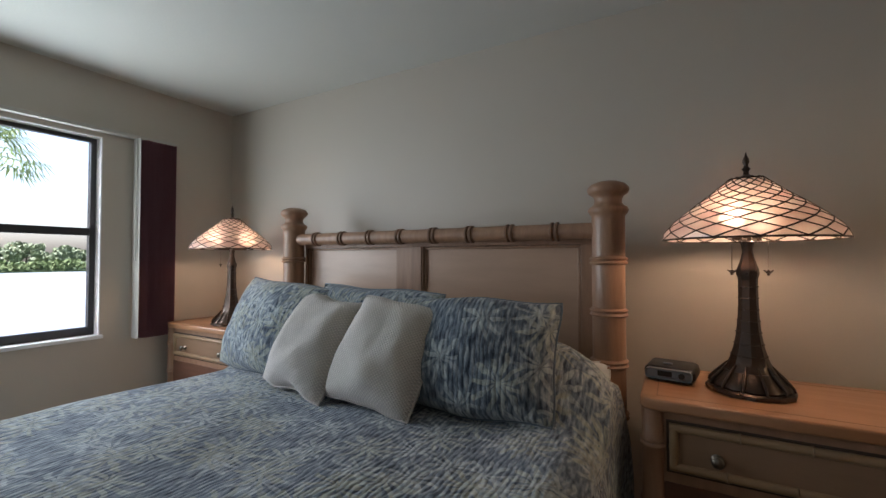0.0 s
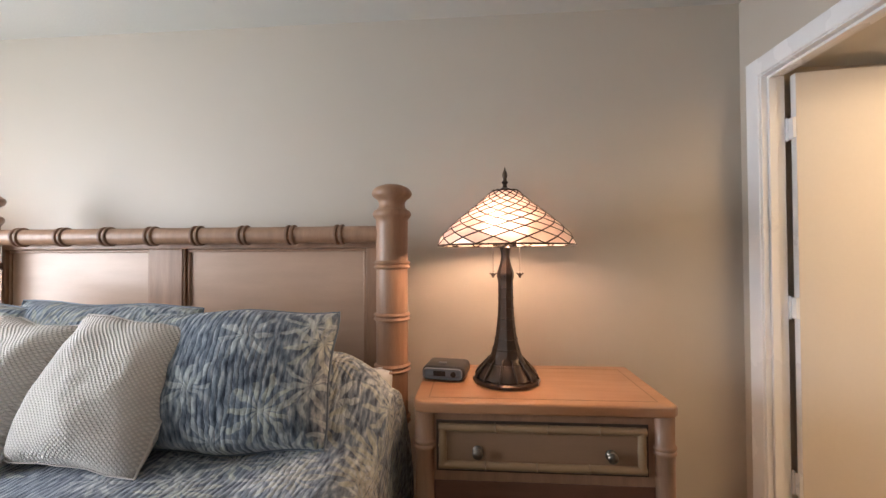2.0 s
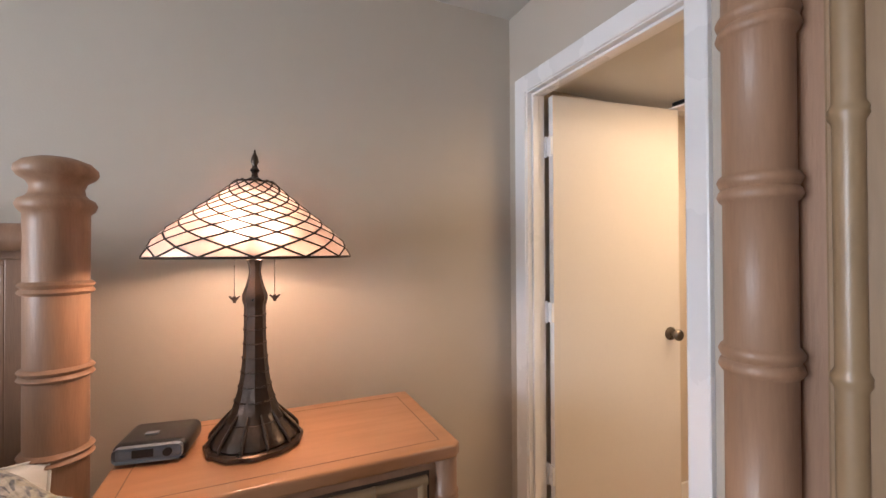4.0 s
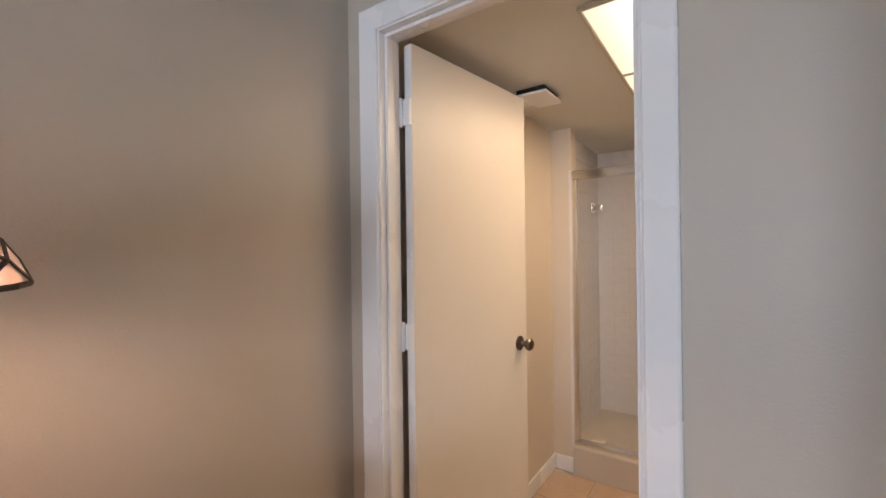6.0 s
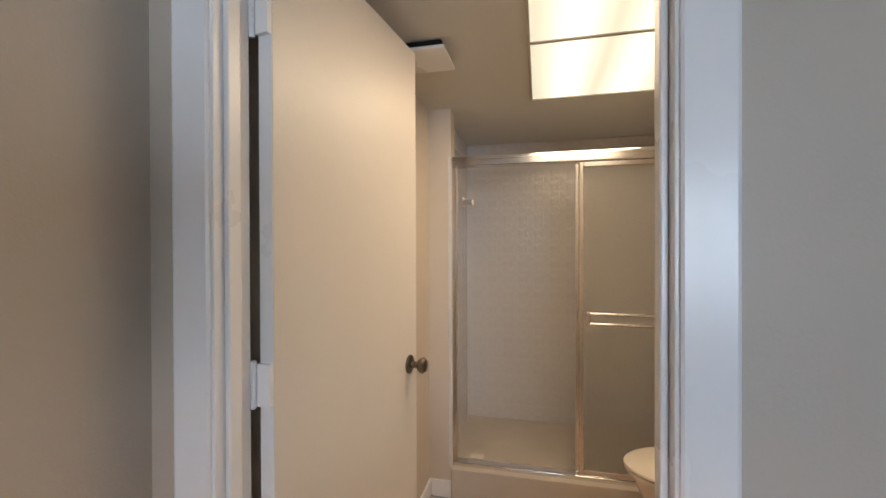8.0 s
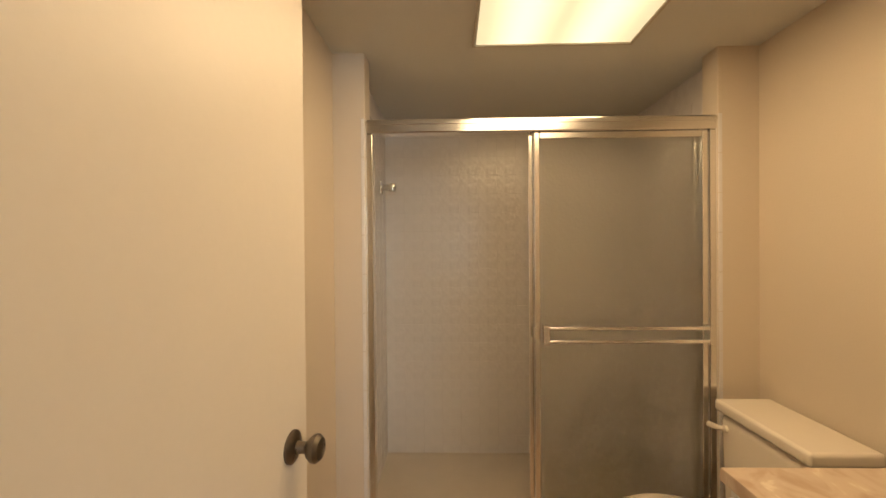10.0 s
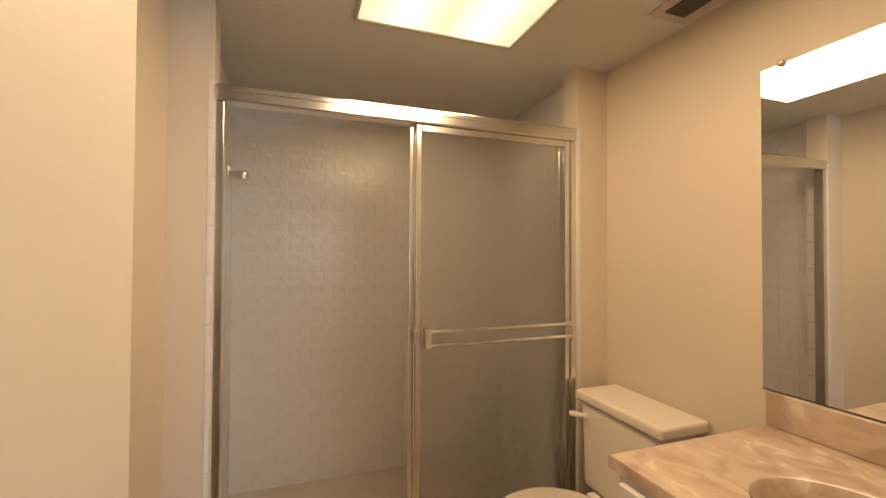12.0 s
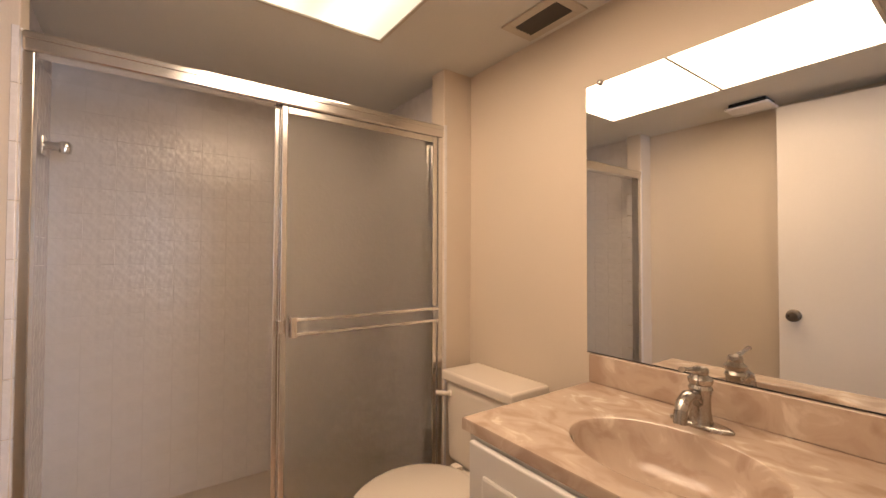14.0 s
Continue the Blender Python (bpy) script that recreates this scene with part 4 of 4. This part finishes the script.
for x, yl, nm in ((-0.012, -0.894, "outer"), (0.016, -0.876, "inner")):
    yr = yl - 0.665
    bm = None
    w = 0.021
    for a0, a1, c0, c1 in ((yr, yr + w, 0.024, ZT - 0.057), (yl - w, yl, 0.024, ZT - 0.057), (yr + w, yl - w, 0.024, 0.052), (yr + w, yl - w, ZT - 0.083, ZT - 0.057)):
        bm = box(x - 0.009, x + 0.009, a0, a1, c0, c1, 0.003, bm)
    panel = part("sliding_panel", bm, CHROME, sd, "aluminium framed sliding shower panel")
    part("glass", box(x - 0.0025, x + 0.0025, yr + w, yl - w, 0.052, ZT - 0.083), FROST, panel, "obscure textured glass")
    if nm == "outer":
        bar = part("towel_bar", tube([(x - 0.045, yr + 0.012, 0.846), (x - 0.045, yl - 0.035, 0.846)], 0.007, 10), CHROME, panel, "double towel bar", 60)
        part("lower_bar", tube([(x - 0.045, yr + 0.012, 0.796), (x - 0.045, yl - 0.035, 0.796)], 0.007, 10), CHROME, bar, "", 60)
        part("bracket", box(x - 0.052, x - 0.010, yl - 0.048, yl - 0.026, 0.785, 0.857, 0.003), CHROME, bar)
        part("bracket", box(x - 0.052, x - 0.010, yr + 0.002, yr + 0.02, 0.785, 0.857, 0.003), CHROME, bar)
        part("bumper", box(x - 0.012, x + 0.010, yl - 0.014, yl + 0.006, 0.798, 0.844, 0.003), CHROME, panel)
head = thing("shower_sprayer", "small chrome shower head on a short arm", "shower head", (2.20, SN, 1.655))
part("flange", box(-0.032, 0.032, -0.016, -0.0045, -0.036, 0.034, 0.005), CHROME, head, "", 40)
part("arm", tube([(0, -0.014, 0), (0, -0.040, 0.001), (0, -0.062, 0.0)], [0.018, 0.016, 0.018], 12), CHROME, head, "", 60)
bm = lathe([(0.0, -0.024), (0.018, -0.022), (0.021, -0.006), (0.021, 0.012), (0.015, 0.022), (0.0, 0.024)], 18, (0, -0.072, 0.0))
part("rose", bm, CHROME, head, "", 40)
soap = tagged(part("soap_bar", box(1.605, 1.655, -0.40, -0.32, 0.192, 0.203, 0.005), CHINA, None, "", 40), "small white sliver of soap on the shower curb", "soap")

# ---- toilet ----
toilet = thing("toilet", "biscuit porcelain two-piece toilet with the lid down", "toilet", (1.29, YB, 0.0))


def egg(cx, cy, rx, ry, z, n=36, back=1.0):
    pts = []
    for i in range(n):
        a = 2 * math.pi * i / n
        s = math.sin(a)
        pts.append((cx + rx * math.cos(a) * (1 - 0.10 * max(0, s)), cy + (ry if s > 0 else ry * back) * s, z))
    return pts


def loft(rings, mat, name, parent, label="", smooth=50):
    bm = bmesh.new()
    vs = [[bm.verts.new(p) for p in r] for r in rings]
    for a, c in zip(vs, vs[1:]):
        for i in range(len(a)):
            bm.faces.new((a[i], a[(i + 1) % len(a)], c[(i + 1) % len(a)], c[i]))
    bm.faces.new(vs[0][::-1])
    bm.faces.new(vs[-1])
    return part(name, bm, mat, parent, label, smooth)


loft([egg(0, 0.34, 0.115, 0.24, 0.0), egg(0, 0.34, 0.110, 0.235, 0.05), egg(0, 0.36, 0.10, 0.20, 0.15), egg(0, 0.40, 0.14, 0.22, 0.26), egg(0, 0.43, 0.175, 0.235, 0.36), egg(0, 0.435, 0.178, 0.24, 0.385)], CHINA, "bowl", toilet)
part("shelf", box(-0.115, 0.115, 0.02, 0.26, 0.30, 0.392, 0.02), CHINA, toilet, "", 40)
loft([egg(0, 0.455, 0.180, 0.238, 0.388, back=0.86), egg(0, 0.455, 0.183, 0.242, 0.396, back=0.86), egg(0, 0.455, 0.180, 0.238, 0.405, back=0.86)], CHINA, "seat", toilet)
loft([egg(0, 0.455, 0.180, 0.238, 0.407, back=0.86), egg(0, 0.455, 0.186, 0.246, 0.414, back=0.86), egg(0, 0.455, 0.184, 0.243, 0.422, back=0.86), egg(0, 0.455, 0.165, 0.22, 0.429, back=0.86)], CHINA, "lid", toilet)
for x in (-0.075, 0.075):
    part("seat_hinge", box(x - 0.02, x + 0.02, 0.215, 0.25, 0.392, 0.418, 0.005), CHINA, toilet)
bm = box(-0.196, 0.196, 0.018, 0.205, 0.392, 0.722, 0.03, segs=3)
for v in bm.verts:
    k = (v.co.z - 0.392) / 0.32
    v.co.x *= 0.90 + 0.10 * k
part("tank", bm, CHINA, toilet, "", 45)
part("tank_lid", box(-0.208, 0.208, 0.008, 0.214, 0.722, 0.764, 0.012, segs=3), CHINA, toilet, "", 45)
lever = part("flush_lever", lathe([(0.013, 0.205), (0.014, 0.214), (0.008, 0.218), (0.0, 0.219)], 14, (0.15, 0, 0.675), axis="y"), CHINA, toilet, "", 45)
part("lever_arm", tube([(0.15, 0.216, 0.675), (0.172, 0.227, 0.673), (0.206, 0.231, 0.668)], [0.008, 0.010, 0.012], 10), CHINA, lever, "", 60)

# ---- vanity ----
VX0, VX1, VF = WT + 0.003, 0.896, -1.186
van = thing("vanity_cabinet", "white painted vanity cabinet with raised-panel doors", "cabinet", ((VX0 + VX1) / 2, YB, 0.0))
hw = (VX1 - VX0) / 2
part("body", box(-hw + 0.004, hw - 0.014, 0.002, 0.555, 0.09, 0.66, 0.003), CABINET, van)
bm = box(-hw + 0.004, hw - 0.014, 0.535, 0.555, 0.66, 0.784)
bm = box(hw - 0.034, hw - 0.014, 0.002, 0.535, 0.66, 0.784, bm=bm)
bm = box(-hw + 0.004, -hw + 0.024, 0.002, 0.535, 0.66, 0.784, bm=bm)
part("top_rail", bm, CABINET, van)
part("toe_kick", box(-hw + 0.004, hw - 0.014, 0.002, 0.49, 0.0, 0.0895), CABINET, van)
part("side_panel", box(hw - 0.0135, hw - 0.011, 0.06, 0.50, 0.15, 0.71, 0.001), CABINET, van)
for x0, x1 in ((-hw + 0.02, -0.006), (0.006, hw - 0.03)):
    d = part("door", box(x0, x1, 0.556, 0.574, 0.12, 0.778, 0.004), CABINET, van)
    part("raised_panel", box(x0 + 0.055, x1 - 0.055, 0.5735, 0.581, 0.18, 0.715, 0.006), CABINET, d)
    part("knob", lathe([(0.007, 0.574), (0.006, 0.588), (0.014, 0.596), (0.013, 0.604), (0.0, 0.607)], 16, (x1 - 0.03 if x0 < -0.1 else x0 + 0.03, 0, 0.66), axis="y"), NICKEL, d, "", 40)

# countertop with a moulded oval basin
top = thing("vanity_countertop", "cream swirled cultured-marble vanity top with moulded oval basin", "countertop", (0, 0, 0))
BCX, BCY, BRX, BRY, CZ = 0.505, -1.42, 0.215, 0.155, 0.821
bm = bmesh.new()
n = 64
angs = [2 * math.pi * i / n for i in range(n)]
X0, X1, Y0, Y1 = VX0 - 0.002, VX1 + 0.012, YB + 0.001, VF


def on_edge(a):
    c, s = math.cos(a), math.sin(a)
    k = min(((X1 - BCX) / c if c > 0 else (X0 - BCX) / c) if abs(c) > 1e-6 else 9, ((Y1 - BCY) / s if s > 0 else (Y0 - BCY) / s) if abs(s) > 1e-6 else 9)
    return (BCX + k * c, BCY + k * s)


corner = sorted(angs + [math.atan2(y - BCY, x - BCX) % (2 * math.pi) for x in (X0, X1) for y in (Y0, Y1)])
rings = []
rings.append([(*on_edge(a), CZ - 0.030) for a in corner])
rings.append([(*on_edge(a), CZ - 0.004) for a in corner])
rings.append([(BCX + 0.994 * (on_edge(a)[0] - BCX), BCY + 0.992 * (on_edge(a)[1] - BCY), CZ) for a in corner])
for k, z in ((1.06, 0.0), (1.0, -0.003), (0.965, -0.012), (0.93, -0.035), (0.86, -0.07), (0.72, -0.10), (0.50, -0.12), (0.25, -0.128), (0.09, -0.130)):
    rings.append([(BCX + k * BRX * math.cos(a), BCY + k * BRY * math.sin(a), CZ + z) for a in corner])
vs = [[bm.verts.new(p) for p in r] for r in rings]
for a, c in zip(vs, vs[1:]):
    for i in range(len(a)):
        bm.faces.new((a[i], a[(i + 1) % len(a)], c[(i + 1) % len(a)], c[i]))
bm.faces.new(vs[-1])
part("slab", bm, MARBLE, top, "", 35)
part("backsplash", box(X0, X1, YB + 0.001, YB + 0.022, CZ + 0.0005, 0.915, 0.004), MARBLE, top, "", 35)
drain = part("drain", lathe([(0.0, 0.002), (0.019, 0.003), (0.024, 0.0), (0.022, -0.006)], 24, (BCX, BCY, CZ - 0.127)), NICKEL, top, "brushed nickel drain stopper", 40)

# ---- faucet ----
fa = thing("faucet", "brushed nickel single-lever faucet with an arched spout", "faucet", (0.522, -1.635, CZ))
fa.scale = (0.95, 0.90, 0.82)
bm = lathe([(0.076, 0.0), (0.078, 0.004), (0.076, 0.009), (0.068, 0.013), (0.0, 0.014)], 32)
for v in bm.verts:
    v.co.y *= 0.40
part("deck_plate", bm, NICKEL, fa, "", 40)
part("body", lathe([(0.030, 0.010), (0.028, 0.02), (0.024, 0.05), (0.0235, 0.085), (0.026, 0.105), (0.029, 0.115), (0.026, 0.121), (0.024, 0.125), (0.029, 0.133), (0.030, 0.143), (0.022, 0.152), (0.018, 0.156), (0.0205, 0.166), (0.018, 0.176), (0.0, 0.180)], 28), NICKEL, fa, "", 40)
part("spout", tube([(0, 0.012, 0.072), (0, 0.040, 0.098), (0, 0.072, 0.105), (0, 0.100, 0.092), (0, 0.115, 0.062), (0, 0.119, 0.036)], [0.014, 0.016, 0.017, 0.0165, 0.016, 0.016], 14), NICKEL, fa, "", 60)
part("lever", tube([(0, 0.0, 0.168), (0, 0.022, 0.178), (0, 0.052, 0.179), (0, 0.080, 0.184), (0, 0.108, 0.188)], [0.010, 0.008, 0.006, 0.006, 0.008], 10), NICKEL, fa, "curved lever handle", 60)

# ---- mirror ----
mir = thing("wall_mirror", "large frameless wall mirror above the vanity", "mirror", (0, YB, 0))
part("glass", box(WT + 0.003, 0.924, 0.0015, 0.0065, 0.916, 1.826, 0.001), MIRROR, mir)
part("dark_edge", box(WT + 0.003, 0.924, 0.0015, 0.0072, 0.9152, 0.919), SASH, mir, "dark worn lower edge of the mirror")
for x in (0.868, 0.27):
    part("clip", lathe([(0.0, 0.018), (0.006, 0.0165), (0.010, 0.011), (0.010, 0.0067)], 14, (x, 0, 1.826), axis="y"), CHROME, mir, "clear plastic mirror clip", 40)

# ---- ceiling light and vents ----
cl = thing("ceiling_light", "large flush fluorescent ceiling light with two warm diffusers", "ceiling light", (0, 0, HB))
LX0, LX1, LY0, LY1, LM = 0.325, 1.495, -1.236, -0.667, 0.908
bm = None
for x0, x1, y0, y1 in ((LX0 - 0.012, LX0, LY0 - 0.012, LY1 + 0.012), (LX1, LX1 + 0.012, LY0 - 0.012, LY1 + 0.012), (LX0, LX1, LY0 - 0.012, LY0), (LX0, LX1, LY1, LY1 + 0.012), (LM - 0.007, LM + 0.007, LY0, LY1)):
    bm = box(x0, x1, y0, y1, -0.014, -0.0005, 0.002, bm)
part("frame", bm, VENTP, cl, "thin pale metal frame")
for x0, x1 in ((LX0, LM - 0.007), (LM + 0.007, LX1)):
    part("diffuser", box(x0, x1, LY0, LY1, -0.008, -0.001), DIFFUSER, cl, "glowing warm acrylic diffuser")
for x0, x1 in ((LX0, LM - 0.007), (LM + 0.007, LX1)):
    tubes = new("tube_light", bpy.data.lights.new("tube_light", "AREA"))
    tubes.data.shape, tubes.data.size, tubes.data.size_y = "RECTANGLE", x1 - x0, LY1 - LY0
    tubes.data.energy, tubes.data.color = TUBE_W * (x1 - x0) / (LX1 - LX0), (1.0, 0.73, 0.39)
    tubes.matrix_world = pose((x0 + x1) / 2, (LY0 + LY1) / 2, HB - 0.016)
fan = thing("exhaust_fan", "square white exhaust fan cover dropped from the ceiling", "exhaust fan", (0.905, -0.29, HB))
part("housing", box(-0.085, 0.085, -0.067, 0.067, -0.025, -0.0005), SLOT, fan, "black block coloured as the shaded gap behind the cover")
part("cover", box(-0.10, 0.10, -0.082, 0.082, -0.036, -0.025, 0.003), TRIM, fan)
vent = thing("air_vent", "rectangular metal ceiling air register with dark slats", "air vent", (1.03, -1.643, HB))
bm = None
for x0, x1, y0, y1 in ((-0.13, -0.095, -0.078, 0.078), (0.095, 0.13, -0.078, 0.078), (-0.095, 0.095, -0.078, -0.043), (-0.095, 0.095, 0.043, 0.078)):
    bm = box(x0, x1, y0, y1, -0.008, -0.0005, 0.002, bm)
part("frame", bm, VENTP, vent)
# black sheet in place of the unlit duct
part("backing", box(-0.095, 0.095, -0.043, 0.043, -0.002, -0.0006), SLOT, vent)
for i in range(5):
    bm = box(-0.095, 0.095, -0.007, 0.007, -0.0006, 0.0006)
    bm.transform(pose(0, -0.034 + i * 0.017, -0.007, 35, 0, 0))
    part("slat", bm, SLATM, vent)


# ---- outside the window ----
structure("water", box(-400, -9, -300, 300, -1.7, -1.6), WATER, "pale lake water reflecting the white sky", "water")
structure("ground", box(-9, 40, -300, 300, -1.9, -0.9), GRASS, "grassy ground round the house", "ground")
structure("shore_bank", box(-430, -118, -300, 300, -1.75, -1.2, 0.1), GRASS, "low green bank on the far shore", "ground")
rng = random.Random(7)


def clump(bm, c, rad, n, flat=0.7, size=0.35):
    for _ in range(n):
        d = Vector((rng.gauss(0, 1), rng.gauss(0, 1), rng.gauss(0, 1))).normalized() * rad * rng.random() ** 0.4
        p = Vector(c) + Vector((d.x, d.y, d.z * flat))
        s = size * rng.uniform(0.6, 1.3)
        u = Vector((rng.gauss(0, 1), rng.gauss(0, 1), rng.gauss(0, 1))).normalized() * s
        w = u.orthogonal().normalized() * s * 0.6
        f = [bm.verts.new(p + k) for k in (u, w, -u, -w)]
        bm.faces.new(f)


def tree(x, y, h, r):
    t = thing("tree", "rounded green broadleaf tree on the far lake shore", "tree", (x, y, -1.25), "trees on the far shore")
    part("trunk", tube([(0, 0, 0), (0.1, 0, h * 0.4), (0.05, 0.1, h * 0.75)], [0.18, 0.13, 0.05], 7), BARK, t)
    bm = bmesh.new()
    for k in range(7):
        a = rng.uniform(0, 6.28)
        clump(bm, (r * 0.55 * math.cos(a), r * 0.55 * math.sin(a), h * rng.uniform(0.45, 0.85)), r * rng.uniform(0.4, 0.7), 110, 0.7, 0.5)
    part("crown", bm, LEAF, t)


for i in range(16):
    tree(-124 - rng.uniform(0, 8), 12 + i * 3.6 + rng.uniform(-1.5, 1.5), rng.uniform(4.2, 6.6), rng.uniform(2.3, 3.4))
bm = bmesh.new()
for i in range(160):
    clump(bm, (-119 + rng.uniform(-1.5, 1.5), rng.uniform(6, 74), -1.1 + rng.uniform(0.3, 1.3)), rng.uniform(1.2, 1.9), 40, 0.6, 0.45)
tagged(part("shore_reeds", bm, GRASS), "pale green reeds and shrubs along the shore", "reeds", kind="stuff")

palm = thing("palm_tree", "small fan palm with a ragged crown beside the lake", "palm tree", (-15.2, 0.72, -1.65))
part("trunk", tube([(0, 0, 0), (0.05, 0, 2.0), (0.0, 0.03, 3.9), (0, 0, 5.2)], [0.2, 0.16, 0.15, 0.13], 12), BARK, palm, "", 60)
crown = part("crown", lathe([(0.05, 5.0), (0.2, 5.2), (0.16, 5.5), (0.02, 5.7)], 10), FROND, palm)
for i in range(26):
    a, lift = rng.uniform(0, 6.28), rng.uniform(-0.5, 0.9)
    L = rng.uniform(0.8, 1.1)
    d = Vector((math.cos(a), math.sin(a), lift)).normalized()
    side = d.cross(Vector((0, 0, 1))).normalized()
    up = side.cross(d)
    base = Vector((0, 0, 5.35))
    hub = base + d * L
    bm = tube([base, base + d * L * 0.5 + up * 0.04, hub], [0.014, 0.010, 0.008], 5)
    for k in range(15):
        b = radians(-105 + 15 * k)
        dd = d * math.cos(b) + side * math.sin(b)
        tip = hub + dd * 0.62 - Vector((0, 0, 0.18 + 0.1 * abs(math.sin(b))))
        mid = hub + dd * 0.36
        wv = dd.cross(up).normalized() * 0.022
        f = [bm.verts.new(p) for p in (hub, mid + wv, tip, mid - wv)]
        bm.faces.new(f)
    part("frond", bm, FROND, crown)


# ---- tiles: floor, shower walls ----
def tile_mesh(w, h, t, bevel):
    bm = box(-w / 2, w / 2, -h / 2, h / 2, 0, t)
    for v in bm.verts:
        if v.co.z > t / 2:
            v.co.x *= 1 - bevel / w * 2
            v.co.y *= 1 - bevel / h * 2
    bmesh.ops.subdivide_edges(bm, edges=[e for e in bm.edges if min(v.co.z for v in e.verts) > t / 2], cuts=1, use_grid_fill=True)
    me = bpy.data.meshes.new("tile")
    bm.to_mesh(me)
    bm.free()
    return me


def lay(parent, mesh, mat, places):
    if not mesh.materials:
        mesh.materials.append(mat)
    for m in places:
        o = new("tile", mesh)
        o.parent = parent
        o.matrix_basis = m


def lay_joined(parent, w, h, t, places, mat, label):
    verts, faces = [], []
    c = [(-w / 2, -h / 2, 0), (w / 2, -h / 2, 0), (w / 2, h / 2, 0), (-w / 2, h / 2, 0)]
    i = 0.004
    k = [(-w / 2 + i, -h / 2 + i, t), (w / 2 - i, -h / 2 + i, t), (w / 2 - i, h / 2 - i, t), (-w / 2 + i, h / 2 - i, t)]
    for m in places:
        b = len(verts)
        verts += [tuple(m @ Vector(p)) for p in c + k]
        faces += [(b + 4, b + 5, b + 6, b + 7)] + [(b + j, b + (j + 1) % 4, b + 4 + (j + 1) % 4, b + 4 + j) for j in range(4)]
    me = bpy.data.meshes.new("tiles")
    me.from_pydata(verts, [], faces)
    me.materials.append(mat)
    o = new("tiles", me)
    o.parent = parent
    tagged(o, label, kind="stuff")


def jitter():
    return random.uniform(-0.4, 0.4)


P = 0.110
wall_tile = tile_mesh(0.1096, 0.1096, 0.004, 0.0007)
back = []
for r in range(17):
    for c in range(14):
        back.append(pose(BX + 0.0028, SN - P * (c + 0.5), 0.10 + P * (r + 0.5), 90 + jitter(), 0, -90 + jitter()))
lay(shower_back, wall_tile, TILE, [m for m in back if m.translation.y > SS + 0.03])
side = []
for r in range(17):
    for c in range(7):
        side.append((c, r))
lay(shower_north, wall_tile, TILE, [pose(BX - 0.004 - P * (c + 0.5), SN + 0.0028, 0.10 + P * (r + 0.5), 90 + jitter(), 0, jitter()) for c, r in side])
lay_joined(shower_south, 0.1094, 0.1094, 0.006, [pose(BX - 0.004 - P * (c + 0.5), SS - 0.0048, 0.10 + P * (r + 0.5), 90 + jitter(), 0, 180 + jitter()) for c, r in side], TILE, "glazed white wall tiles")
trim_tile = tile_mesh(0.094, 0.150, 0.007, 0.004)
lay(bpy.data.objects["wall_stub_north"], trim_tile, TILE, [pose(SX + 0.052, EN + 0.001, 0.235 + 0.1525 * i, 90, 0, 0) for i in range(11)])
lay(bpy.data.objects["wall_stub_south"], trim_tile, TILE, [pose(SX + 0.052, ES - 0.001, 0.235 + 0.1525 * i, 90, 0, 180) for i in range(11)])
bull = tile_mesh(0.016, 0.1515, 0.0035, 0.0015)
lay(bpy.data.objects["wall_stub_north"], bull, TILE, [pose(SX + 0.001, EN + 0.009, 0.235 + 0.1525 * i, 90, 0, -90) for i in range(11)])
lay(bpy.data.objects["wall_stub_south"], bull, TILE, [pose(SX + 0.001, ES - 0.009, 0.235 + 0.1525 * i, 90, 0, -90) for i in range(11)])
floor_tile = tile_mesh(0.301, 0.301, 0.008, 0.002)
spots = []
for i in range(6):
    for j in range(6):
        x, y = 0.155 + 0.305 * i, -0.22 - 0.305 * j
        if x < SX - 0.03 and y > YB:
            spots.append(pose(x, y, -0.008, 0, 0, 90 * ((i + j) % 4)))
lay(bpy.data.objects["floor_slab_bath"], floor_tile, FLOORT, spots)
